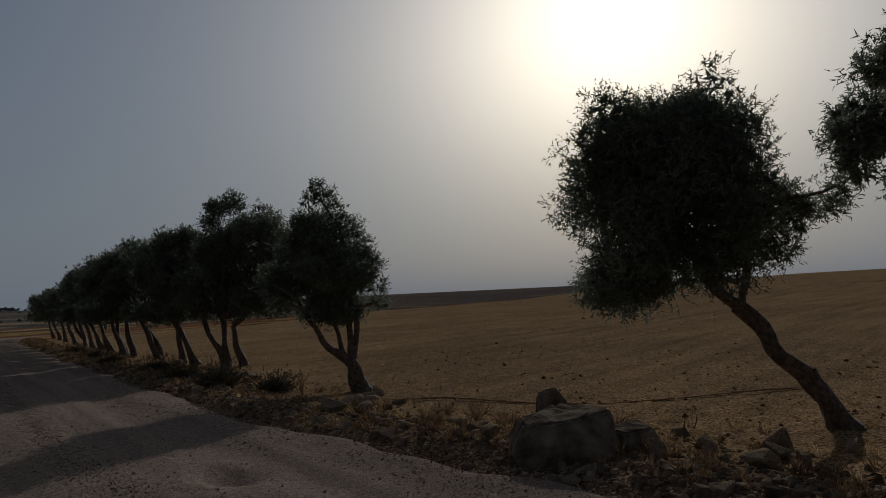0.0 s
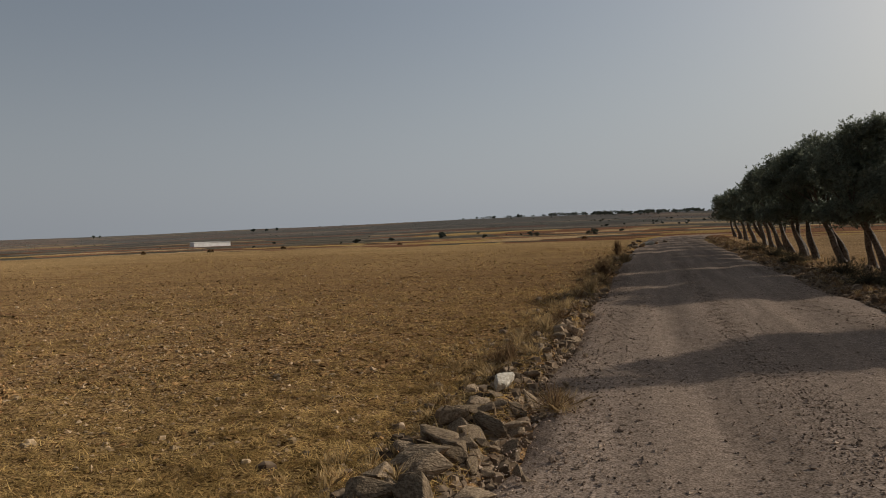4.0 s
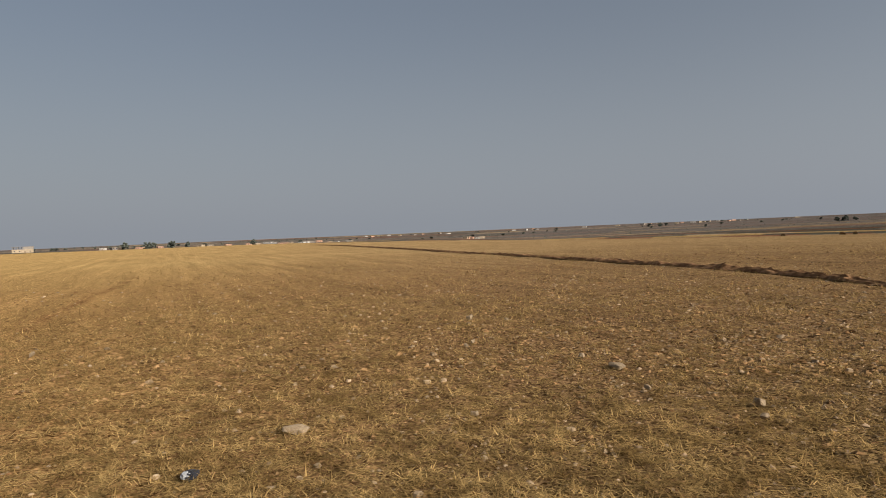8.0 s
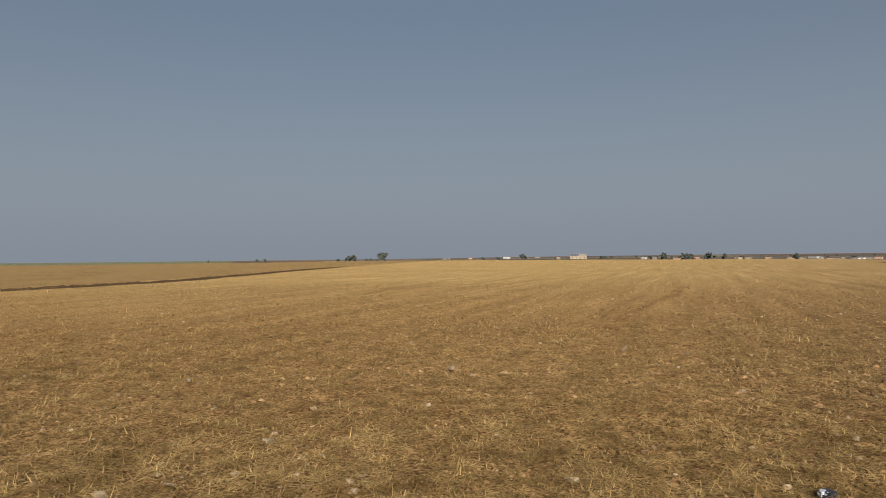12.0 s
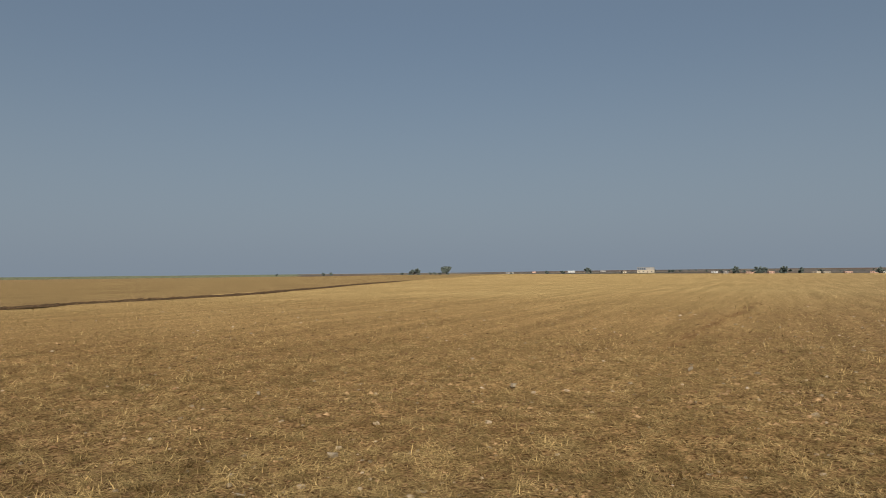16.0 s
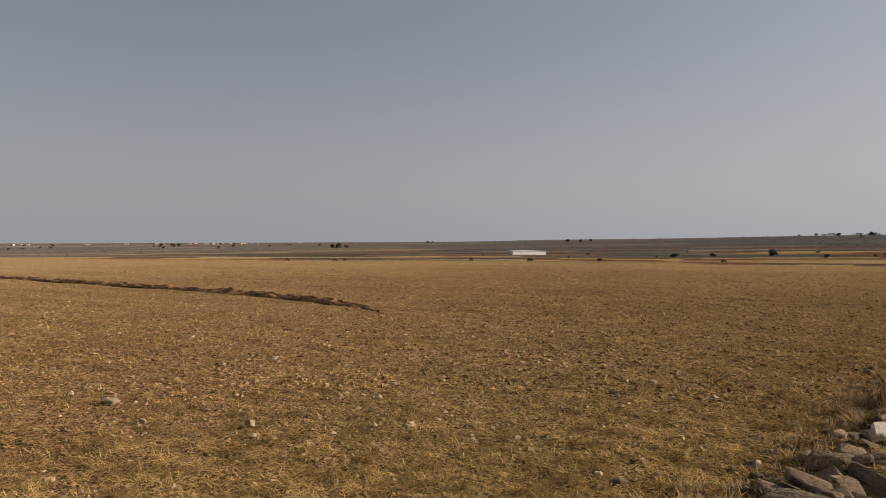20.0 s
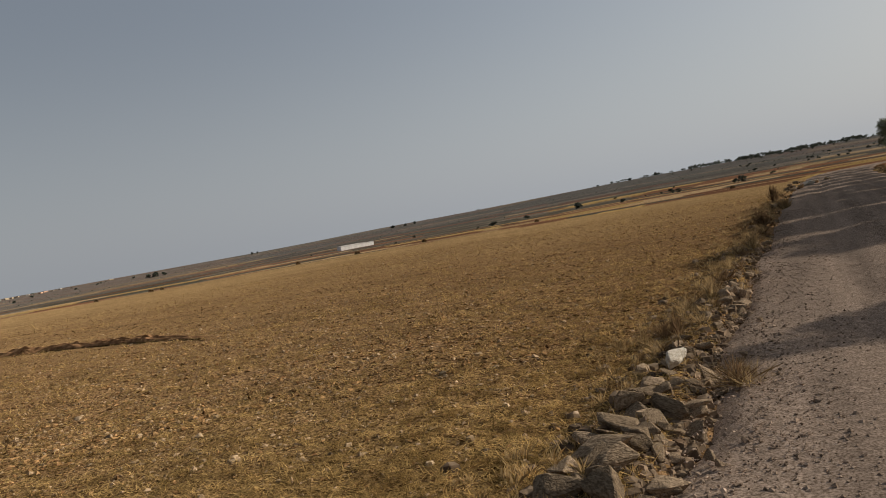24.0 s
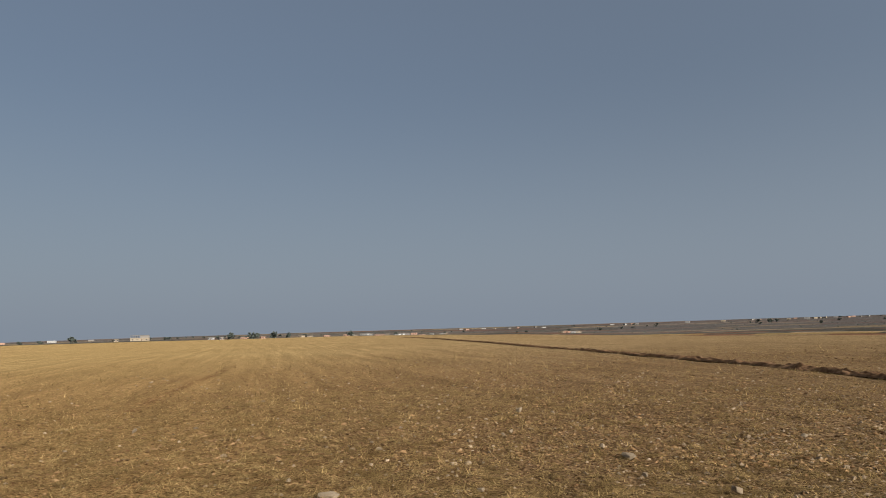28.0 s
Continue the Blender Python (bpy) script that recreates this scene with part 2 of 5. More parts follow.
def polar(turn, d):
    return -math.sin(radians(turn)) * d, math.cos(radians(turn)) * d


# ------------------------------------------------------------------ ground
DIST = np.log([1, 60, 120, 300, 500, 900, 1500, 2500, 4600])
LIE = {          # height of the land by distance, for each direction (degrees to the left of the road)
    -180: (0, 0, 0, 0, -0.5, -1, -1.5, -3, -6), -120: (0, 0, 0.3, 0.5, 0, 0, 0, 0, 0), -90: (0, 0.6, 1.6, 4.5, 5, 3, 2, 0, 0),
    -64: (0, 0.2, 1.2, 3.5, 2, -2, -2, 4, 20), -47: (0, 0, 0.4, 0.2, -6, -6, -2, 8, 25), -40: (0, 0, 0, -1.2, -8, -7, -2, 8, 26),
    -31: (0, -0.1, -0.4, -3.2, -6, -6, -2, 8, 28), -15: (0, -0.1, -0.8, -3, -4, -3, 6, 16, 24), 0: (0, -0.1, -1.0, -3, -2.5, 2, 13, 20, 24),
    10: (0, -0.1, -1.2, -3, -2.5, 2, 13, 21, 24), 30: (0, 0, -1.3, -3.6, -4, -2, 3, 12, 14), 46: (0, 0, -1.0, -3.6, -5, -5, -3, 2, 6),
    63: (0, 0, -0.7, -3.7, -6, -7, -5, -1, 4), 72: (0, 0, -0.5, -3.6, -6.5, -9, -8, -3, 3), 84: (0, 0, 0, -0.9, -4, -8, -9, -4, 2),
    102: (0, 0, 0, -0.2, -2.5, -4, -4, -3, 3), 112: (0, 0, 0, 0, -0.6, -1.9, -2, -2.5, 2), 130: (0, 0, 0, 0, -0.1, -3, -5, -4, -5),
    150: (0, 0, 0, 0, -0.5, -1, -1.5, -3, -6), 180: (0, 0, 0, 0, -0.5, -1, -1.5, -3, -6),
}
LIE_TURNS = np.array(sorted(LIE), dtype=float)
LIE_TABLE = np.array([LIE[int(a)] for a in LIE_TURNS], dtype=float)


def road_middle(y):
    """The road's middle line and half width at y."""
    y = np.asarray(y, dtype=float)
    bend = np.clip((y - 30) / 30, 0, 3)
    back = np.clip(-2 - y, 0, 9)
    apron = 0.42 * np.exp(-((y - 4.0) / 4.2) ** 2)          # gravel spilt over the orchard side
    return 1.27 + apron + 0.045 * back ** 2 + 0.81 * np.clip(-11 - y, 0, 100) + 0.5 * bend ** 2 + 1.2 * np.clip((y - 50) / 20, 0, 2) ** 2, 2.1 + apron - 0.25 * np.clip(bend, 0, 1)


def ground_height(x, y):
    x, y = np.asarray(x, dtype=float), np.asarray(y, dtype=float)
    d = np.maximum(np.hypot(x, y), 1.0)
    turn = np.degrees(np.arctan2(-x, y))
    j = np.clip(np.searchsorted(LIE_TURNS, turn) - 1, 0, len(LIE_TURNS) - 2)
    s = (turn - LIE_TURNS[j]) / (LIE_TURNS[j + 1] - LIE_TURNS[j])
    s = s * s * (3 - 2 * s)
    ld = np.log(d)
    i = np.clip(np.searchsorted(DIST, ld) - 1, 0, len(DIST) - 2)
    u = np.clip((ld - DIST[i]) / (DIST[i + 1] - DIST[i]), 0, 1)
    u = u * u * (3 - 2 * u)
    low = LIE_TABLE[j, i] * (1 - u) + LIE_TABLE[j, i + 1] * u
    high = LIE_TABLE[j + 1, i] * (1 - u) + LIE_TABLE[j + 1, i + 1] * u
    z = low * (1 - s) + high * s
    # the road lies on a low bank: the orchard side is lower, both verges are heaped
    mid, half = road_middle(y)
    right, left = x - mid - half, mid - half - x
    along = np.clip((120 - np.abs(y)) / 40, 0, 1)
    z = z - 0.2 * np.clip((right - 1.2) / 2.2, 0, 1) * along * np.clip((60 - right) / 50, 0, 1)
    z = z + 0.05 * np.exp(-((right - 0.9) / 0.55) ** 2) * along + 0.08 * np.exp(-((left - 0.5) / 0.4) ** 2) * along
    z = z - 0.1 * np.clip((0.42 - np.maximum(right, left)) / 0.3, 0, 1) * along
    return z


def grain(x, y, step, seed=0):
    """Smooth random heights between -1 and 1 on a lattice of that step."""
    u, v = np.asarray(x, dtype=float) / step, np.asarray(y, dtype=float) / step
    i, j = np.floor(u), np.floor(v)
    a, c = u - i, v - j
    a, c = a * a * (3 - 2 * a), c * c * (3 - 2 * c)

    def lot(p, q):
        return np.abs(np.sin(p * 127.1 + q * 311.7 + seed * 74.7) * 43758.5453) % 1.0
    return 2 * ((lot(i, j) * (1 - a) + lot(i + 1, j) * a) * (1 - c) + (lot(i, j + 1) * (1 - a) + lot(i + 1, j + 1) * a) * c) - 1


def roughness_at(x, y):
    """The unevenness of the tilled soil close by."""
    d = np.hypot(x, y)
    rough = 0.02 * grain(x, y, 0.9, 1) + 0.011 * grain(x, y, 0.3, 2) + 0.012 * grain(x, y, 0.13, 3)
    mid, half = road_middle(y)
    off = np.clip((np.abs(x - mid) - half - 0.25) / 0.6, 0, 1)
    return (rough * np.clip((30 - d) / 14, 0, 1) + 0.04 * grain(x, y, 3.0, 4) * np.clip((90 - d) / 40, 0, 1)) * off


def ripple(x, y, step=1.0, seed=0.0):
    """A cheap smooth pseudo-noise between about -1 and 1."""
    x, y = x / step + seed * 1.7, y / step - seed * 2.3
    return (np.sin(x * 1.7 + 1.3 * np.sin(y * 1.1 + seed)) + np.sin(y * 2.1 + 1.6 * np.sin(x * 0.9 - seed))
            + 0.6 * np.sin(3.1 * x + 2.3 * y) + 0.5 * np.sin(2.7 * y - 3.7 * x + seed)) / 2.6


def strawy(x, y):
    """0 where the soil is stony and red, 1 where straw covers most of it."""
    k = np.clip((np.degrees(np.arctan2(-x, y)) % 360 - 72) / 44, 0, 1)
    return k * k * (3 - 2 * k)


EDGE = {-180: 205, -120: 250, -90: 420, -64: 420, -47: 300, -40: 220, -31: 140, -20: 75, 0: 58, 15: 56, 30: 60, 46: 78,
        63: 100, 72: 115, 84: 190, 95: 330, 112: 420, 130: 480, 142: 300, 150: 205, 180: 205}
TAN, DULL, RED, GREY, SCRUB, OLIVE = (np.array(c) for c in ((0.345, 0.234, 0.096), (0.29, 0.205, 0.115), (0.14, 0.072, 0.043),
                                                            (0.125, 0.105, 0.085), (0.075, 0.07, 0.055), (0.10, 0.10, 0.06)))


def wheel_track(x, y):
    """1 in the wheel mark that runs out over the field, 0 beside it."""
    along = -(x + 13.5)
    off = y + 5.87 - 0.164 * (x + 13.5) + 0.08 * grain(x, x * 0, 2.2, 17)
    return np.exp(-(off / 0.2) ** 2) * np.clip(along / 2.5, 0, 1) * np.clip((25 - along) / 6, 0, 1) * np.clip(0.65 + 0.6 * grain(x, y * 0, 0.9, 18), 0, 1)


def by_road(x, y):
    """1 on the trodden strip of field along the track, 0 far from it."""
    mid, half = road_middle(y)
    return np.exp(-((np.maximum(mid - half - x, 0)) / 4.2) ** 2) * np.clip((40 - np.abs(y)) / 15, 0, 1)


def build_ground():
    logs = [math.log(0.6)]
    while logs[-1] < math.log(4700):
        d = math.exp(logs[-1])
        logs.append(logs[-1] + (0.045 if d < 2.4 else 0.016 if d < 17 else 0.03))
    radii = [0.0] + list(np.exp(logs))
    turns = np.radians(np.arange(0, 360, 0.5))
    n = len(turns)
    r, a = np.meshgrid(np.array(radii[1:]), turns, indexing="ij")
    x, y = -np.sin(a) * r, np.cos(a) * r
    z = ground_height(x, y) + roughness_at(x, y)
    verts = np.concatenate([[[0, 0, float(ground_height(0, 0))]], np.stack([x, y, z], -1).reshape(-1, 3)])
    rings = len(radii) - 1
    i, j = np.meshgrid(np.arange(rings - 1), np.arange(n), indexing="ij")
    k = (j + 1) % n
    faces = np.stack([1 + i * n + j, 1 + (i + 1) * n + j, 1 + (i + 1) * n + k, 1 + i * n + k], -1).reshape(-1, 4)[:, ::-1]
    me = mesh_of("ground", verts, faces, M_LAND, True)
    # what grows on each parcel
    turn = np.degrees(np.arctan2(-x, y))
    keys = sorted(EDGE)
    edge = np.interp(turn, keys, [EDGE[q] for q in keys]) * (1 + 0.05 * ripple(turn, r * 0, 9.0))
    soil = np.clip(0.5 + 0.5 * ripple(x, y, 6.0, 1.0) + 0.35 * ripple(x, y, 1.6, 3.0), 0, 1)[..., None]
    west = strawy(x, y)[..., None]         # redder, stonier soil by the track, yellower soil farther round
    field = (np.array((0.208, 0.129, 0.064)) * (1 - west) + np.array((0.3, 0.18, 0.074)) * west) * (1 - 0.6 * soil)
    field = field + (np.array((0.145, 0.079, 0.038)) * (1 - west) + np.array((0.222, 0.122, 0.049)) * west) * 0.6 * soil
    reddish = (np.exp(-((turn - 42) / 26) ** 2) * np.clip((22 - r) / 10, 0, 1) * np.clip((r - 4) / 6, 0, 1) * 0.6)[..., None]      # a stonier corner near the track
    field = field * (1 - reddish) + np.array((0.27, 0.172, 0.09)) * reddish
    far_tan = np.clip((r - 10) / 45, 0, 1)[..., None] * (0.85 + 0.15 * ripple(x, y, 7.0, 8.0))[..., None]
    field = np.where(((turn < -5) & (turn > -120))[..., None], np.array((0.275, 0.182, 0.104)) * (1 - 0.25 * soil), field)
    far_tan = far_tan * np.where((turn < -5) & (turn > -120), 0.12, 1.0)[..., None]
    field = field * (1 - far_tan) + (TAN * 1.13 * west + np.array((0.315, 0.213, 0.104)) * (1 - west)) * far_tan
    strip_side = 0.7 * by_road(x, y)[..., None] * (x < 0)[..., None]
    field = field * (1 - strip_side) + np.array((0.182, 0.11, 0.056)) * strip_side
    yellow = (0.5 * np.exp(-((turn - 45) / 24) ** 2) * np.clip((10 - r) / 5, 0, 1))[..., None]
    field = field * (1 - yellow) + np.array((0.235, 0.165, 0.07)) * yellow
    bare = wheel_track(x, y)[..., None]
    field = field * (1 - bare) + np.array((0.15, 0.078, 0.032)) * bare
    strip = np.floor(np.log(r) * 11.0 + 0.03 * turn + 0.9 * ripple(turn, np.log(r) * 4, 14.0, 4.0)).astype(int)
    lot = np.floor(turn / 8.0 + 0.37 * strip + 0.3 * ripple(turn, r * 0, 3.0)).astype(int)
    draw = np.abs(np.sin(strip * 12.9898 + lot * 78.233) * 43758.5453) % 1.0
    choice = np.empty(r.shape + (3,))
    for near, table in ((True, [(0.2, TAN * 0.9), (0.42, DULL), (0.8, RED * 1.15), (1.01, SCRUB)]), (False, [(0.03, TAN * 0.8), (0.12, DULL), (0.3, RED), (0.62, GREY), (1.01, SCRUB)])):
        low = 0.0
        for top, colour in table:
            choice[(draw >= low) & (draw < top) & ((r < 210) == near)] = colour
            low = top
    choice = choice * (0.75 + 0.5 * (np.abs(np.sin(strip * 7.1 + lot * 3.3) * 951.7) % 1.0))[..., None]
    # haze painted into the far land: its colour turns grey with distance
    haze_share = np.clip((r - 320) / 480, 0, 1)[..., None] * np.where((turn > -60) & (turn < 75), 1.0, 0.55)[..., None]
    haze_tone = np.where(((turn > -20) & (turn < 45))[..., None], np.array((0.108, 0.104, 0.102)), np.array((0.13, 0.11, 0.1)))
    choice = choice * (1 - 0.7 * haze_share) + haze_tone * 0.7 * haze_share
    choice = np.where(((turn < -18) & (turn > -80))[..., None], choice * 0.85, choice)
    east = ((turn > 140) | (turn < -150))[..., None]
    choice = np.where(east, np.where((r > 400)[..., None], OLIVE * 1.5, np.array((0.25, 0.162, 0.074))), choice)
    # bare verges
    mid, half = road_middle(y)
    for verge, tone in ((np.exp(-((x - mid - half - 1.0) / 1.1) ** 2) * np.clip((90 - np.abs(y)) / 30, 0, 1), (0.145, 0.098, 0.062)),
                        (0.6 * np.exp(-((mid - half - 0.35 - x) / 0.45) ** 2) * np.clip((60 - np.abs(y)) / 30, 0, 1), (0.235, 0.145, 0.075))):
        field = field * (1 - verge[..., None]) + np.array(tone) * verge[..., None]
    beyond = ((y < -35 + 0.58 * (x + 7)) & (y < 0))[..., None]
    field = np.where(beyond, np.array((0.25, 0.165, 0.072)) * (0.9 + 0.2 * soil), field)
    out = (r > edge)[..., None]
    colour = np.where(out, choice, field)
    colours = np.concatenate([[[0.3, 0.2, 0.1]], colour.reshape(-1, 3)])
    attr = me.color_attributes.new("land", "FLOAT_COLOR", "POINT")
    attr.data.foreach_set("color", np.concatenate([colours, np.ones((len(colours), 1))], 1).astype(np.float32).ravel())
    ob = new("ground", me)
    tagged(ob, "dry stubble field of straw and reddish soil with distant parcels", "ground", kind="structure")


build_ground()


def road_shape(u, x, y):
    """The road's height above its bed, u: -1 at the left edge to 1 at the right."""
    rut = np.exp(-((np.abs(u) - 0.42) / 0.13) ** 2)
    z = 0.015 + 0.05 * (1 - u ** 2) - 0.045 * rut + 0.012 * ripple(x, y, 0.5) + 0.012 * ripple(x, y, 1.4, 2.0)
    hole = np.exp(-(((x - 2.2) / 0.24) ** 2 + ((y - 6.45) / 0.34) ** 2))
    rim = np.exp(-((np.hypot((x - 2.2) / 0.3, (y - 6.45) / 0.42) - 1.35) / 0.3) ** 2)
    return z - 0.17 * hole + 0.025 * rim - 0.09 * np.clip((np.abs(u) - 0.88) / 0.12, 0, 1) ** 2


def build_road():
    ys = np.concatenate([np.arange(-40, 30, 0.22), np.arange(30, 95, 0.5)])
    us = np.linspace(-1, 1, 41)
    yy, uu = np.meshgrid(ys, us, indexing="ij")
    mid, half = road_middle(yy)
    ragged = 1 + 0.05 * ripple(yy, uu * 0, 0.9) + 0.05 * ripple(yy, uu * 0, 3.1, 5.0)
    xx = mid + uu * (half + 0.25) * ragged
    zz = road_shape(uu, xx, yy)
    zz = zz + ground_height(mid, yy) + 0.1 * np.clip((120 - np.abs(yy)) / 40, 0, 1)
    n = len(us)
    i, j = np.meshgrid(np.arange(len(ys) - 1), np.arange(n - 1), indexing="ij")
    faces = np.stack([i * n + j, i * n + j + 1, (i + 1) * n + j + 1, (i + 1) * n + j], -1).reshape(-1, 4)
    ob = new("road", mesh_of("road", np.stack([xx, yy, zz], -1).reshape(-1, 3), faces, M_ROAD, True))
    tagged(ob, "pinkish grey gravel farm track with wheel ruts", "road", kind="structure")


build_road()


def ground_at(x, y):
    """The height on which a thing stands: the road's or the ground's."""
    mid, half = road_middle(y)
    return float(ground_height(x, y)) + (0.12 if abs(x - mid) < half else 0.0)


# ------------------------------------------------------------------ olive trees
def tube(points, radii, sides=9, seed=0.0):
    """Corners and faces of a tapered limb along points."""
    pts = np.array(points, dtype=float)
    verts = []
    for i, p in enumerate(pts):
        way = pts[min(i + 1, len(pts) - 1)] - pts[max(i - 1, 0)]
        way = way / max(np.linalg.norm(way), 1e-6)
        side = np.cross(way, (0.31, 0.95, 0.05))
        side = side / np.linalg.norm(side)
        other = np.cross(way, side)
        for k in range(sides):
            a = 2 * math.pi * k / sides
            w = radii[i] * (1 + 0.16 * math.sin(2 * a + seed + i * 0.8) + 0.1 * math.sin(3 * a - i * 1.1 + seed))
            verts.append(p + w * (math.cos(a) * side + math.sin(a) * other))
    faces = []
    for i in range(len(pts) - 1):
        for k in range(sides):
            q = (k + 1) % sides
            faces.append((i * sides + k, i * sides + q, (i + 1) * sides + q, (i + 1) * sides + k))
    return np.array(verts), np.array(faces)


def bent(p, q, rng, steps=7, wild=0.08):
    """A crooked line from p to q."""
    p, q = np.array(p, dtype=float), np.array(q, dtype=float)
    length = np.linalg.norm(q - p)
    t = np.linspace(0, 1, steps)[:, None]
    line = p + (q - p) * t
    phase = rng.uniform(0, 6.28, 3)
    return line + wild * length * np.sin(t * math.pi) * np.stack([np.sin(4 * t[:, 0] + phase[0]), np.sin(5 * t[:, 0] + phase[1]), 0.4 * np.sin(3 * t[:, 0] + phase[2])], 1)


def leaf_cloud(centres, radii, count, size, rng, droop=0.2, twig=0.25, three=False, broad=0.25, per=22):
    """Leaves on sprigs that stand on the given clumps, mostly on their outer part."""
    sprigs = max(count // per, 1)
    which = rng.choice(len(centres), sprigs, p=np.array(radii) ** 2 / np.sum(np.array(radii) ** 2))
    way = rng.normal(size=(sprigs, 3))
    way /= np.linalg.norm(way, axis=1)[:, None]
    depth = rng.uniform(0.25, 1.0, sprigs) ** 0.45
    foot = np.array(centres)[which] + way * (np.array(radii)[which] * depth)[:, None]
    grow = way + rng.normal(size=(sprigs, 3)) * 0.5 + (0, 0, 0.35)
    grow /= np.linalg.norm(grow, axis=1)[:, None]
    span = rng.uniform(0.6, 1.4, sprigs) * twig
    s = np.repeat(np.arange(sprigs), per)
    u = np.tile(np.linspace(0, 1, per), sprigs)
    pos = foot[s] + grow[s] * (u * span[s])[:, None]
    axis = grow[s] * 0.55 + rng.normal(size=(len(s), 3)) * 0.75 - (0, 0, droop)
    axis /= np.linalg.norm(axis, axis=1)[:, None]
    side = np.cross(axis, rng.normal(size=(len(s), 3)))
    side /= np.linalg.norm(side, axis=1)[:, None]
    long = size * rng.uniform(0.7, 1.25, len(s))[:, None]
    wide = long * broad
    if three:           # plain three-cornered leaves
        v = np.stack([pos + side * wide, pos + axis * long, pos - side * wide], 1).reshape(-1, 3)
        return v, np.arange(len(v)).reshape(-1, 3)
    v = np.stack([pos, pos + axis * long * 0.5 + side * wide, pos + axis * long, pos + axis * long * 0.5 - side * wide], 1).reshape(-1, 3)
    f = np.arange(len(v)).reshape(-1, 4)
    return v, f


TREE_SIZE = 0.9


def olive_tree(label, base, stems, lobes, leaves, leaf, seed, group="olive trees along the road", broad=0.17):
    """base: where it stands. stems: lines of (points, radius at foot, at tip), measured from the base. lobes: clumps (x, y, z, radius) of the crown."""
    rng = np.random.default_rng(seed)
    ob = new("olive_tree")
    for i, (foot, tip, r0, r1) in enumerate(stems):
        pts = bent(foot, tip, rng, 8, 0.07 if i else 0.04)
        v, f = tube(pts, np.linspace(r0, r1, 8) * (1 + (0.45 * np.exp(-np.arange(8) * 1.1) if i == 0 else 0)), 10, i + seed)
        limb = new("trunk" if i == 0 else "limb", mesh_of("limb", v, f, M_BARK, True))
        limb.parent = ob
    # boughs that carry the lobes
    tips = [np.array(s[1]) for s in stems]
    for c in lobes[::2]:
        start = min(tips, key=lambda q: np.linalg.norm(q - np.array(c[:3])))
        v, f = tube(bent(start, c[:3], rng, 6, 0.1), np.linspace(0.05, 0.012, 6), 6, seed)
        bough = new("bough", mesh_of("bough", v, f, M_BARK, True))
        bough.parent = ob
    # break every lobe into clumps
    centres, radii = [], []
    for x, y, z, r in lobes:
        for _ in range(9):
            w = rng.normal(size=3)
            w /= np.linalg.norm(w)
            centres.append(np.array((x, y, z)) + w * r * rng.uniform(0.35, 0.75))
            radii.append(r * rng.uniform(0.28, 0.5))
        centres.append(np.array((x, y, z)))
        radii.append(r * 0.6)
    v, f = leaf_cloud(centres, radii, leaves, leaf, rng, twig=0.13, three=True, broad=broad, per=8)
    inner, fi = leaf_cloud([q[:3] for q in lobes], [q[3] * 0.55 for q in lobes], 14000, 0.1, rng, twig=0.05, three=True, per=6)       # the dense inside
    v, f = np.concatenate([v, inner]), np.concatenate([f, fi + len(v)])
    crown = new("crown", mesh_of("crown", v, f, M_LEAF))
    crown.parent = ob
    tagged(crown, "dense grey-green crown of narrow leaves")
    ob.scale = (TREE_SIZE, TREE_SIZE, TREE_SIZE)
    base = (base[0] * TREE_SIZE, base[1] * TREE_SIZE)
    ob.location = (*base, ground_at(*base) - 0.03)
    return tagged(ob, label, "olive tree", group)


def round_lobes(rng, cx, cy, cz, rx, rz, count, r=0.6):
    """Clumps spread over an upright egg shape."""
    out = []
    for i in range(count):
        w = rng.normal(size=3)
        w /= np.linalg.norm(w)
        k = rng.uniform(0.25, 1.0) ** 0.5
        q = r * rng.uniform(0.75, 1.2)
        out.append((cx + w[0] * (rx - 0.75 * q) * k, cy + w[1] * (rx - 0.75 * q) * k, cz + w[2] * (rz - 0.75 * q) * k, q))
    return out


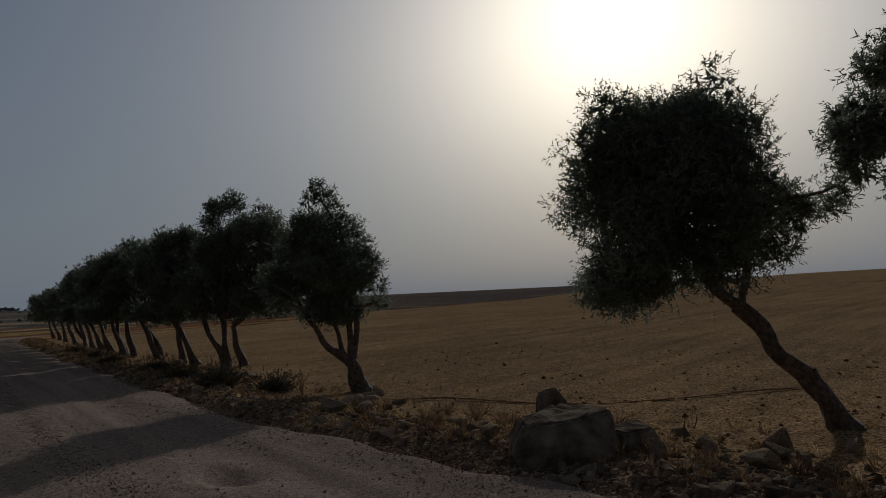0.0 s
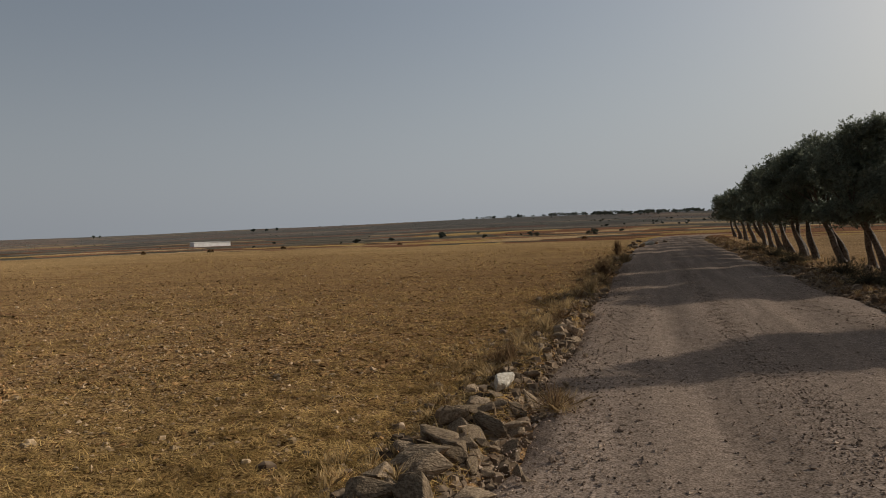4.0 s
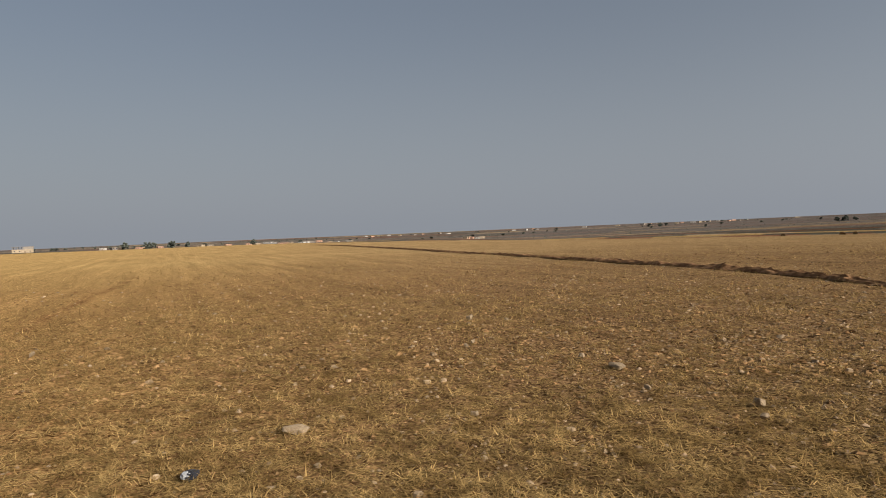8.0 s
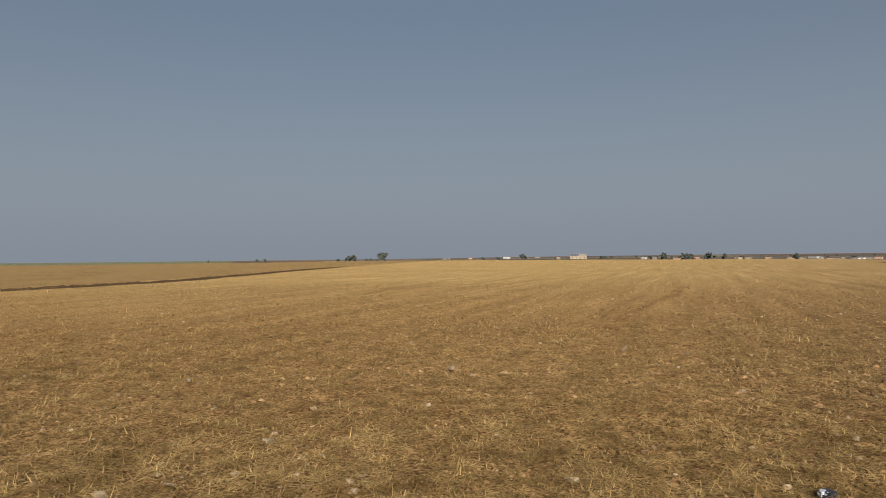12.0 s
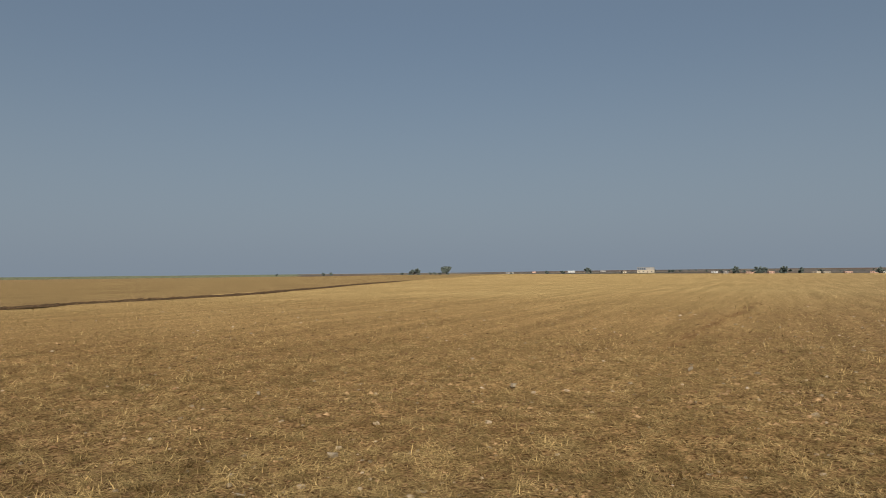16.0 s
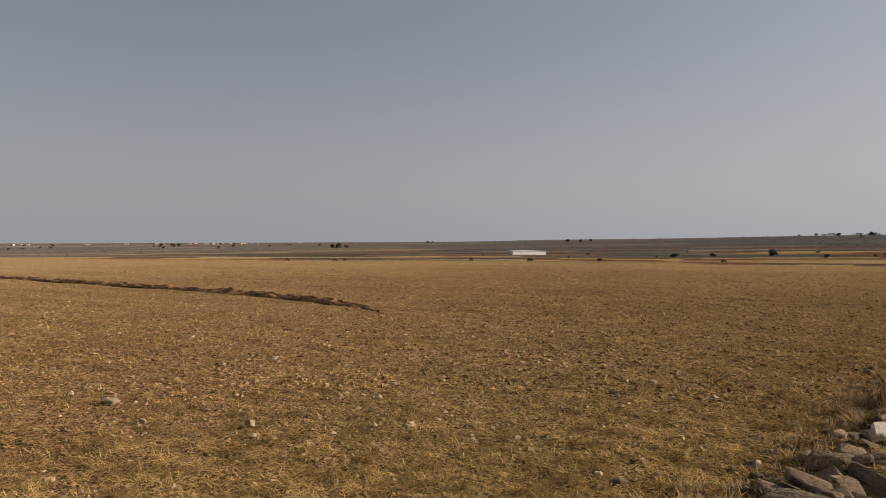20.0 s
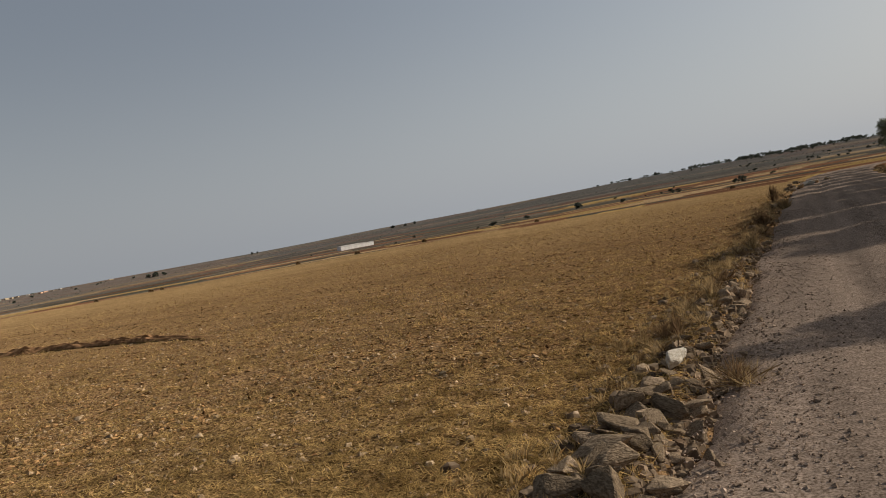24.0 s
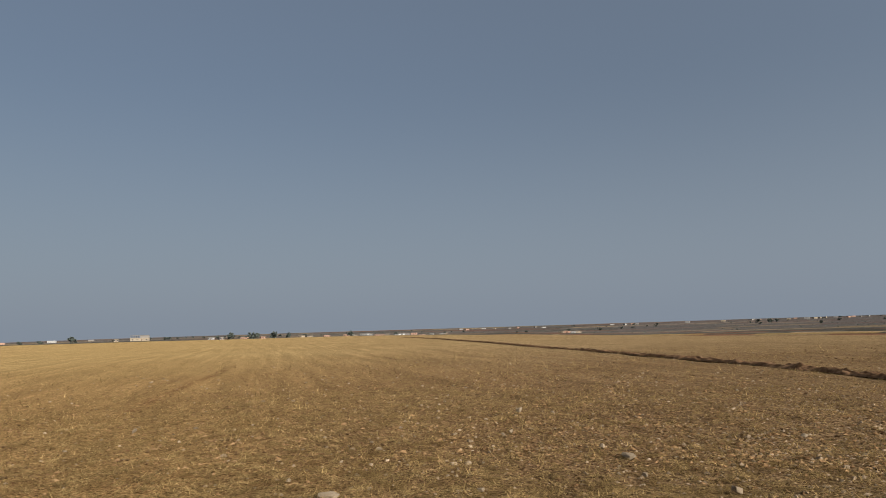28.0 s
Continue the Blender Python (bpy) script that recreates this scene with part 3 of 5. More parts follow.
def build_trees():
    rng = np.random.default_rng(11)
    # the leaning tree by the boulder
    lobes = (round_lobes(rng, -1.6, 1.15, 3.1, 1.5, 1.6, 50, 0.55) + round_lobes(rng, -2.1, 1.5, 2.05, 1.0, 0.5, 12, 0.42) + round_lobes(rng, -2.1, 1.5, 3.75, 1.0, 0.75, 12, 0.45)
             + round_lobes(rng, -1.1, 0.8, 4.05, 0.75, 0.65, 10, 0.4) + round_lobes(rng, -0.15, 0.1, 2.95, 0.6, 0.5, 7, 0.24) + round_lobes(rng, -0.6, 0.45, 2.75, 0.65, 0.8, 10, 0.34))
    olive_tree("round-crowned olive tree with a thin leaning trunk", (9.1, 3.9),
               [((0, 0, 0), (-0.35, 0.26, 0.75), 0.15, 0.12), ((-0.35, 0.26, 0.75), (-1.0, 0.72, 1.65), 0.12, 0.09), ((-1.0, 0.72, 1.65), (-1.6, 1.1, 2.5), 0.085, 0.05), ((-0.95, 0.7, 1.6), (-0.9, 0.7, 2.8), 0.06, 0.03)],
               lobes, 170000, 0.056, 3, broad=0.15)
    lobes = round_lobes(rng, -0.85, 1.15, 3.3, 1.8, 1.4, 46, 0.33)
    olive_tree("olive tree with loose outer twigs", (9.2, 0.5), [((0, 0, 0), (-0.5, 0.6, 1.7), 0.14, 0.09), ((-0.5, 0.6, 1.7), (-0.7, 0.9, 2.7), 0.08, 0.04)],
               lobes, 52000, 0.06, 4, broad=0.15)
    lobes = round_lobes(rng, -1.0, -1.5, 4.1, 1.6, 1.1, 22, 0.5) + round_lobes(rng, -0.5, 1.9, 3.6, 1.3, 0.8, 18, 0.42) + round_lobes(rng, -0.5, 0.4, 3.3, 1.7, 1.2, 20, 0.55)
    olive_tree("olive tree beside the road casting a shadow over it", (6.9, -5.2), [((0, 0, 0), (-0.5, 0.4, 1.9), 0.15, 0.09), ((-0.5, 0.4, 1.9), (-0.7, 0.6, 3.0), 0.08, 0.04)],
               lobes, 20000, 0.12, 5, broad=0.25)
    # the many-stemmed tree at the near end of the row
    lobes = (round_lobes(rng, -0.6, 0.3, 2.8, 1.3, 1.1, 44, 0.42) + round_lobes(rng, -0.8, 0.5, 3.75, 0.85, 0.75, 20, 0.36) + [(-0.78, 0.45, 4.82, 0.27), (-0.62, 0.35, 4.6, 0.34), (-0.95, 0.5, 4.5, 0.3), (-0.4, 0.25, 4.3, 0.4), (-0.25, 0.1, 3.9, 0.45), (0.0, -0.05, 3.5, 0.45), (0.25, -0.2, 3.0, 0.42), (0.36, -0.25, 2.5, 0.36), (0.4, -0.3, 2.1, 0.3)]
             + round_lobes(rng, -0.7, 0.3, 1.95, 1.25, 0.4, 16, 0.4) + [(-1.6, 0.5, 2.9, 0.45), (-1.8, 0.55, 2.35, 0.42), (-1.5, 0.5, 3.4, 0.4), (-2.0, 0.6, 2.75, 0.36)])
    olive_tree("tall olive tree with four stems from one stump", (7.8, 14.0),
               [((0, 0, 0), (-0.28, 0, 0.8), 0.2, 0.15), ((-0.26, 0, 0.7), (-1.35, -0.2, 1.75), 0.1, 0.055), ((-0.3, 0, 0.75), (-0.75, 0.2, 1.9), 0.065, 0.045),
                ((-0.26, 0, 0.75), (-0.35, 0, 2.3), 0.1, 0.06), ((-0.2, 0, 0.75), (-0.12, -0.1, 2.0), 0.08, 0.05)],
               lobes, 120000, 0.055, 6)
    # the bushy tree behind it
    lobes = (round_lobes(rng, 0.45, -0.7, 4.3, 1.45, 1.65, 40, 0.5) + round_lobes(rng, 1.05, -1.1, 3.8, 1.2, 1.4, 22, 0.48) + round_lobes(rng, 0.75, -0.9, 2.4, 1.8, 0.8, 32, 0.48))
    olive_tree("bushy olive tree with one crooked stem in the roadside row", (8.55, 24.1), [((0, 0, 0), (-0.4, -0.1, 1.5), 0.13, 0.09), ((-0.4, -0.1, 1.5), (0.3, -0.5, 2.3), 0.09, 0.07)],
               lobes, 90000, 0.072, 19, broad=0.2)
    # the rest of the row: place, height, half width, lean of the trunk
    row = [((8.1, 24.6), 5.9, 1.7, ((-0.75, 0.1), (-0.1, 0.0))), ((7.7, 27.0), 5.3, 1.7, ((-0.75, 0.2),)), ((7.7, 28.8), 5.4, 1.8, ((-0.2, 0.0),)),
           ((7.5, 32.0), 5.6, 1.9, ((-0.7, 0.1), (-0.5, 0.3))), ((6.8, 33.5), 5.2, 1.9, ((-0.3, 0.2),)), ((6.9, 36.5), 5.3, 1.9, ((-0.5, 0.1), (-0.2, 0.4))),
           ((6.9, 39.5), 5.1, 1.9, ((-0.6, 0.0),)), ((7.0, 42.6), 4.9, 2.0, ((-0.7, 0.3), (0.2, 0.2))), ((7.1, 46.5), 4.6, 2.0, ((-0.5, 0.2),)),
           ((7.3, 51.0), 4.4, 2.0, ((-0.4, 0.0), (-0.7, 0.4))), ((7.2, 55.0), 4.2, 2.0, ((-0.5, 0.1),)), ((7.2, 59.5), 4.1, 2.0, ((-0.4, 0.1),)), ((7.4, 65.0), 4.1, 2.1, ((-0.5, 0.0),)),
           ((7.6, 71.0), 4.2, 2.2, ((-0.4, 0.2),))]
    for k, (base, high, wide, leans) in enumerate(row):
        high += 0.3
        stems = []
        for i, (lx, ly) in enumerate(leans):
            stems.append(((0.12 * i, 0.1 * i, 0), (lx, ly, 1.75), 0.14, 0.085))
        lobes = round_lobes(rng, -0.4, 0.1, (1.7 + high) / 2, wide, (high - 1.7) / 2, 38, 0.62) + round_lobes(rng, -0.5, 0.1, 2.1, wide, 0.45, 14, 0.5)
        lobes = [(x, 0.1 + (y - 0.1) * 0.55, z, r) for x, y, z, r in lobes]          # lets the sun through between two trees
        if k == 0:
            lobes = (round_lobes(rng, -0.3, 0.1, 3.2, 1.6, 1.5, 34, 0.55) + round_lobes(rng, 0.1, 0.1, 5.4, 1.05, 1.3, 36, 0.33) + round_lobes(rng, -0.1, -0.3, 4.3, 1.0, 0.9, 12, 0.5)
                     + round_lobes(rng, -1.2, 0.2, 2.7, 0.9, 0.8, 8, 0.45) + round_lobes(rng, 0.0, -0.2, 2.1, 1.6, 0.45, 16, 0.42))
        olive_tree("dark olive tree with slanting trunks in the roadside row" if len(leans) > 1 else "dark olive tree with one slanting trunk in the roadside row",
                   base, stems, lobes, (80000 if k == 0 else 52000 if k < 6 else 22000), 0.072 if k == 0 else 0.085 if k < 6 else 0.13, 20 + k, broad=0.2)


build_trees()


# ------------------------------------------------------------------ stones
def rock_mesh(name, seed, mat, rough=0.05):
    """An angular stone about 1 m across: the hull of a handful of points, with worn faces."""
    rng = np.random.default_rng(seed)
    bm = bmesh.new()
    for p in rng.uniform(-0.5, 0.5, (16, 3)):
        bm.verts.new(Vector(p) * (1.0 if rng.random() < 0.6 else 0.8))
    hull = bmesh.ops.convex_hull(bm, input=bm.verts[:])
    bmesh.ops.delete(bm, geom=[g for g in hull["geom_interior"] if isinstance(g, bmesh.types.BMVert)], context="VERTS")
    bmesh.ops.bevel(bm, geom=bm.edges[:], offset=0.035, segments=1, affect="EDGES")
    bmesh.ops.triangulate(bm, faces=bm.faces[:])
    bmesh.ops.subdivide_edges(bm, edges=[e for e in bm.edges if e.calc_length() > 0.3], cuts=1)
    for v in bm.verts:
        v.co += noise.noise_vector(v.co * 3.1 + Vector((seed, 0, 0))) * rough
    me = bpy.data.meshes.new(name)
    bm.to_mesh(me)
    bm.free()
    me.materials.append(mat)
    return me


ROCKS = [rock_mesh("rock", 100 + k, M_ROCK) for k in range(12)]
WHITE_ROCK = rock_mesh("rock", 300, M_WHITE_ROCK)
PALE_ROCKS = [rock_mesh("rock", 310 + k, M_CARD) for k in range(3)]


def rock(x, y, size, turn=None, sink=0.25, me=None, label="angular grey limestone rock on the road verge", group="stones heaped along the road", name="rock", lift=0.0, tilt=None):
    ob = new(name, me or ROCKS[random.randrange(len(ROCKS))])
    sx, sy, sz = size if isinstance(size, tuple) else (size * random.uniform(0.8, 1.3), size * random.uniform(0.7, 1.1), size * random.uniform(0.5, 0.85))
    t = random.uniform(0, 360) if turn is None else turn
    tx, ty = (random.uniform(-18, 18), random.uniform(-18, 18)) if tilt is None else tilt
    ob.matrix_world = pose(x, y, ground_at(x, y) + sz * (0.5 - sink) + lift, tx, ty, t) @ Matrix.Diagonal((sx, sy, sz, 1))
    return tagged(ob, label, "rock", group)


def boulder_mesh(seed, corners):
    """A weathered block: the hull of its corners, with worn edges and a pitted skin."""
    bm = bmesh.new()
    for c in corners:
        bm.verts.new(c)
    hull = bmesh.ops.convex_hull(bm, input=bm.verts[:])
    bmesh.ops.delete(bm, geom=[g for g in hull["geom_interior"] if isinstance(g, bmesh.types.BMVert)], context="VERTS")
    bmesh.ops.bevel(bm, geom=bm.edges[:], offset=0.03, segments=2, affect="EDGES")
    bmesh.ops.triangulate(bm, faces=bm.faces[:])
    for _ in range(3):
        bmesh.ops.subdivide_edges(bm, edges=[e for e in bm.edges if e.calc_length() > 0.07], cuts=1)
        bmesh.ops.triangulate(bm, faces=bm.faces[:])
    for v in bm.verts:
        v.co += noise.noise_vector(v.co * 4 + Vector((seed, 0, 0))) * 0.035 + noise.noise_vector(v.co * 13 + Vector((0, seed, 0))) * 0.012
    me = bpy.data.meshes.new("boulder")
    bm.to_mesh(me)
    bm.free()
    me.materials.append(M_BOULDER)
    return me


def build_rocks():
    random.seed(5)
    # the heap on the field side, thickest close by
    rock(-1.28, 6.52, (0.24, 0.2, 0.19), 30, 0.2, WHITE_ROCK, "white block of limestone on the stone heap", lift=0.04)
    for x, y, size, turn, tilt in ((-1.05, 5.62, (0.27, 0.2, 0.2), 12, (8, -6)), (-1.48, 5.4, (0.24, 0.18, 0.32), 40, (5, 14)), (-1.2, 5.36, (0.38, 0.17, 0.17), -28, (14, 6)),
                                   (-1.09, 5.06, (0.13, 0.1, 0.09), 20, (10, 0)), (-1.45, 4.97, (0.3, 0.2, 0.13), 5, (6, 8)), (-1.41, 5.72, (0.26, 0.16, 0.14), 15, (0, 10)),
                                   (-1.4, 6.7, (0.15, 0.14, 0.11), 50, (4, 4)), (-1.6, 6.5, (0.2, 0.16, 0.12), 70, (9, 3)), (-1.27, 4.72, (0.17, 0.15, 0.16), 30, (4, 12)),
                                   (-1.12, 4.62, (0.16, 0.13, 0.13), 80, (6, 2)), (-1.44, 4.46, (0.42, 0.2, 0.17), 14, (10, -8)), (-1.29, 4.2, (0.36, 0.24, 0.25), 22, (16, 4)),
                                   (-1.55, 4.17, (0.22, 0.18, 0.17), 60, (5, 8)), (-1.49, 3.86, (0.34, 0.28, 0.2), 10, (6, 10)), (-1.22, 3.84, (0.28, 0.2, 0.22), -30, (12, 6)),
                                   (-1.06, 3.93, (0.2, 0.14, 0.16), 45, (8, 16)), (-1.01, 4.18, (0.26, 0.18, 0.16), 30, (4, 4)), 
                                   (-1.62, 4.72, (0.2, 0.18, 0.15), 0, (8, 8)), (-1.35, 3.45, (0.34, 0.26, 0.24), 35, (8, 10)),
                                   (-1.05, 3.4, (0.26, 0.2, 0.18), 70, (6, 4)), (-1.1, 2.9, (0.3, 0.24, 0.2), 55, (5, 9))):
        rock(x, y, (1.3 * size[0], 1.15 * size[1], 0.86 * size[2]), turn, 0.12, tilt=(tilt[0] * 1.6, tilt[1] * 1.6), label="angular brown limestone rock in the stone heap")
    for x, y, s in ((-0.8, 4.58, 0.11), (-1.21, 7.31, 0.26), (-1.3, 7.0, 0.18), (-1.4, 7.7, 0.18), (-0.9, 7.42, 0.11), (-1.16, 8.33, 0.2), (-1.3, 8.8, 0.16), (-1.0, 8.9, 0.15), (-1.2, 9.6, 0.2),
                    (-1.05, 10.4, 0.18), (-1.25, 11.2, 0.18), (-1.1, 12.3, 0.22), (-1.2, 13.6, 0.18)):
        rock(x, y, s)
    for _ in range(44):            # thin broken slabs between the larger stones
        q = random.uniform(0.12, 0.25)
        rock(random.gauss(-1.24, 0.2), random.uniform(3.0, 7.4), (q * 1.3, q * 0.9, q * random.uniform(0.28, 0.5)), sink=0.1, tilt=(random.uniform(-32, 32), random.uniform(-32, 32)), label="thin broken slab of limestone in the stone heap")
    for _ in range(80):
        y = random.uniform(2.0, 9.0)
        rock(random.gauss(-1.12, 0.24), y, random.uniform(0.05, 0.12), label="small broken limestone on the road verge")
    for _ in range(60):
        y = random.uniform(9.0, 40.0)
        mid, half = road_middle(y)
        rock(float(mid - half) - abs(random.gauss(0.15, 0.25)), y, random.uniform(0.1, 0.3), label="small broken limestone on the road verge")
    for x, y, s in ((-0.1, 45.5, 0.6), (0.3, 47.0, 0.5), (-0.5, 43.0, 0.45), (0.9, 49.5, 0.5), (-0.9, 41.0, 0.4)):
        rock(x, y, s, label="pale limestone block at the end of the stone row", me=WHITE_ROCK if s > 0.55 else PALE_ROCKS[1])
    # behind, where the stones heap up again
    for x, y, s in ((-0.72, -5.75, 0.42), (-0.95, -5.5, 0.22), (-0.3, -6.6, 0.22), (-0.55, -6.2, 0.2), (-1.0, -6.1, 0.15), (-1.35, -6.6, 0.13), (-0.7, -5.2, 0.2), (-0.2, -7.4, 0.2),
                    (-0.5, -8.0, 0.22), (-0.1, -9.0, 0.25), (-1.25, -5.6, 0.16), (-0.35, -5.6, 0.2)):
        rock(x, y, s, label="broken brown limestone lump at the field's edge")
    for _ in range(30):
        rock(random.gauss(-0.75, 0.3), random.uniform(-11, 0.5), random.uniform(0.06, 0.16), label="small broken limestone on the road verge")
    # the orchard side: a boulder, a standing slab and rubble
    b = boulder_mesh(3, ((-0.5, -0.1, 0.33), (-0.2, -0.32, 0.4), (0.15, -0.36, 0.44), (0.5, -0.22, 0.45), (0.55, 0.2, 0.46), (0.1, 0.4, 0.45), (-0.42, 0.3, 0.37), (-0.64, -0.25, 0.08),
                         (-0.1, -0.56, 0.16), (0.42, -0.5, 0.1), (0.68, 0.0, 0.1), (0.5, 0.5, 0.1), (-0.5, 0.45, 0.1), (-0.6, -0.3, -0.2), (0.0, -0.6, -0.2), (0.6, -0.4, -0.2), (0.6, 0.4, -0.2), (-0.5, 0.45, -0.2)))
    rock(5.0, 4.75, (0.86, 0.95, 0.86), -24, 0.5, b, "big flat-topped limestone boulder by the leaning olive tree", name="boulder", tilt=(0, 0))
    b = boulder_mesh(5, ((-0.2, -0.2, 0.24), (0.2, -0.22, 0.26), (0.26, 0.15, 0.28), (-0.2, 0.2, 0.26), (-0.26, -0.26, -0.1), (0.3, -0.26, -0.1), (0.3, 0.25, -0.1), (-0.25, 0.25, -0.1)))
    rock(5.55, 4.36, (0.9, 0.9, 0.85), -10, 0.5, b, "squat grey stone block beside the big boulder", name="boulder", tilt=(0, 0))
    b = boulder_mesh(8, ((-0.25, -0.14, -0.15), (0.3, -0.14, -0.15), (-0.25, 0.14, -0.15), (0.3, 0.14, -0.15), (-0.24, -0.1, 0.3), (-0.2, 0.1, 0.4), (-0.08, 0.0, 0.5), (0.08, -0.06, 0.46), (0.12, 0.1, 0.4), (0.26, 0.0, 0.12)))
    rock(6.6, 6.5, (1.0, 1.0, 1.0), -20, 0.5, b, "upright dark stone slab behind the boulder", name="boulder", tilt=(0, 0))
    for x, y, s in ((4.85, 5.7, 0.3), (4.7, 6.1, 0.22), (5.1, 6.3, 0.24), (4.75, 6.7, 0.16), (5.7, 4.3, 0.4), (5.9, 3.7, 0.34), (5.3, 3.8, 0.3), (6.3, 4.0, 0.3), (4.6, 4.1, 0.25), (6.9, 3.6, 0.35),
                    (6.2, 3.2, 0.3), (5.6, 3.0, 0.28), (7.2, 3.0, 0.3), (4.9, 9.6, 0.5), (5.3, 10.0, 0.45), (5.7, 10.5, 0.4), (6.2, 10.7, 0.38), (6.6, 10.4, 0.3), (5.2, 9.2, 0.42), (6.4, 11.2, 0.35),
                    (6.9, 11.7, 0.34), (5.9, 9.7, 0.3), (5.0, 8.6, 0.25), (5.6, 15.5, 0.5), (5.9, 16.2, 0.6), (6.1, 17.5, 0.5), (5.8, 18.6, 0.5), (6.4, 19.4, 0.5), (5.9, 21.0, 0.45), (6.0, 23.0, 0.5)):
        rock(x, y, s, label="rough grey stone in the weedy verge below the olive trees")
    for _ in range(62):
        y = random.uniform(2.2, 40.0) if random.random() < 0.5 else random.uniform(2.5, 12)
        mid, half = road_middle(y)
        rock(float(mid + half) + abs(random.gauss(0.9, 0.7)), y, random.uniform(0.08, 0.26), label="small stone in the weedy verge below the olive trees")
    # a few pale stones at the corner where the field ends by the road
    for y, off, s in ((41.5, 0.5, 0.34), (42.6, 0.25, 0.3), (44.0, 0.45, 0.42), (45.8, 0.3, 0.3), (47.5, 0.6, 0.4), (50.2, 0.4, 0.45), (52.0, 0.3, 0.3)):
        mid, half = road_middle(y)
        rock(float(mid - half) - off, y, s, label="pale stone on the verge at the far corner of the field")
    # single stones in the stubble
    for x, y, s in ((-8.68, -0.06, 0.15), (-9.95, 1.87, 0.14), (-9.85, 1.0, 0.14), (-6.19, 1.13, 0.11), (-4.52, -2.54, 0.17), (-5.62, -2.35, 0.12), (-7.27, -2.93, 0.12), (-3.84, -3.88, 0.14), (-5.87, -8.53, 0.14),
                    (-5.39, 3.31, 0.12), (-7.1, 5.07, 0.14), (-8.71, 5.77, 0.15), (-5.67, 5.02, 0.15), (-5.76, 3.52, 0.14), (-12.47, 2.33, 0.19), (-12.03, 2.89, 0.18), (-9.66, 1.72, 0.13), (-8.32, 2.87, 0.15),
                    (-4.2, -5.2, 0.17), (-3.0, -4.9, 0.13), (-6.6, 2.9, 0.12), (-2.6, -5.1, 0.16), (-4.6, 4.4, 0.1), (-5.2, -4.2, 0.12), (-8.4, -6.0, 0.14), (-11.5, -4.5, 0.16)):
        rock(x, y, s * 0.8, me=PALE_ROCKS[int(s * 1000) % 3], label="pale stone lying in the stubble", group="stones in the stubble field")


build_rocks()

# flat stone and a scrap of foil in the stubble
flat = rock_mesh("flat_stone", 500, M_CARD, 0.03)
rock(-6.06, -0.39, (0.27, 0.17, 0.09), 70, 0.1, flat, "flat pale slab of stone lying in the stubble", "stones in the stubble field", "flat_stone", tilt=(3, 2))
rock(-7.6, 3.0, (0.27, 0.15, 0.08), 20, 0.1, flat, "flat pale slab of stone lying in the stubble", "stones in the stubble field", "flat_stone", tilt=(2, 4))


def build_scrap():
    ob = new("plastic_wrapper")
    for name, mat, centre, size, seed in (("foil", M_FOIL, (0.035, -0.01, 0.05), (0.07, 0.07, 0.07), 31), ("film", M_BLACK, (-0.02, 0.02, 0.035), (0.21, 0.12, 0.08), 32)):
        bm = bmesh.new()
        bmesh.ops.create_icosphere(bm, subdivisions=3, radius=0.5)
        for v in bm.verts:
            v.co += noise.noise_vector(v.co * 4 + Vector((seed, 0, 0))) * 0.22
            v.co = Vector((v.co.x * size[0] + centre[0], v.co.y * size[1] + centre[1], max(v.co.z * size[2] + centre[2], 0.0)))
        part(name, bm, mat, ob, "silver crumpled foil" if name == "foil" else "black plastic film")
    ob.scale = (0.8, 0.8, 0.8)
    ob.location = (-5.15, -1.03, ground_at(-5.15, -1.03) + 0.01)
    tagged(ob, "crumpled silver and black plastic wrapper in the stubble", "litter")


build_scrap()


# ------------------------------------------------------------------ loose ground cover
def stuff(name, verts, faces, mat, label, category, smooth=False):
    return tagged(new(name, mesh_of(name, verts, faces, mat, smooth)), label, category, kind="stuff")


def spread(rng, count, turn0, turn1, d0, d1, power=1.0):
    """Places scattered over a sector, thinning out with distance."""
    turn = np.radians(rng.uniform(turn0, turn1, count))
    d = d0 * (d1 / d0) ** (rng.uniform(0, 1, count) ** power)
    return -np.sin(turn) * d, np.cos(turn) * d, d


def off_road(x, y, gap=0.35):
    mid, half = road_middle(y)
    return (x < mid - half - gap) | (x > mid + half + gap)


def blades(rng, x, y, length, width, rise):
    """Thin straws: each a slender blade from its foot. rise: how steeply it stands, 0 lying to 1 upright."""
    n = len(x)
    turn = rng.uniform(0, 2 * math.pi, n)
    up = np.clip(rise + rng.normal(0, 0.12, n), 0.02, 0.98)
    flat = np.sqrt(1 - up ** 2)
    way = np.stack([np.cos(turn) * flat, np.sin(turn) * flat, up], 1)
    side = np.stack([-np.sin(turn), np.cos(turn), np.zeros(n)], 1)
    z = ground_height(x, y) + roughness_at(x, y) + rng.uniform(0.0, 0.035, n)
    foot = np.stack([x, y, z], 1)
    tip = foot + way * length[:, None]
    tip[:, 2] -= length * 0.12
    w = side * (width * 0.5)[:, None]
    v = np.stack([foot - w, foot + w, tip], 1).reshape(-1, 3)
    return v, np.arange(len(v)).reshape(-1, 3)


def stony(x, y):
    """How stony the soil is: 1 in the corner by the track, 0 far from it."""
    turn = np.degrees(np.arctan2(-x, y))
    d = np.hypot(x, y)
    return np.exp(-((turn - 42) / 26) ** 2) * np.clip((26 - d) / 12, 0, 1) * np.clip((d - 4) / 6, 0.15, 1)


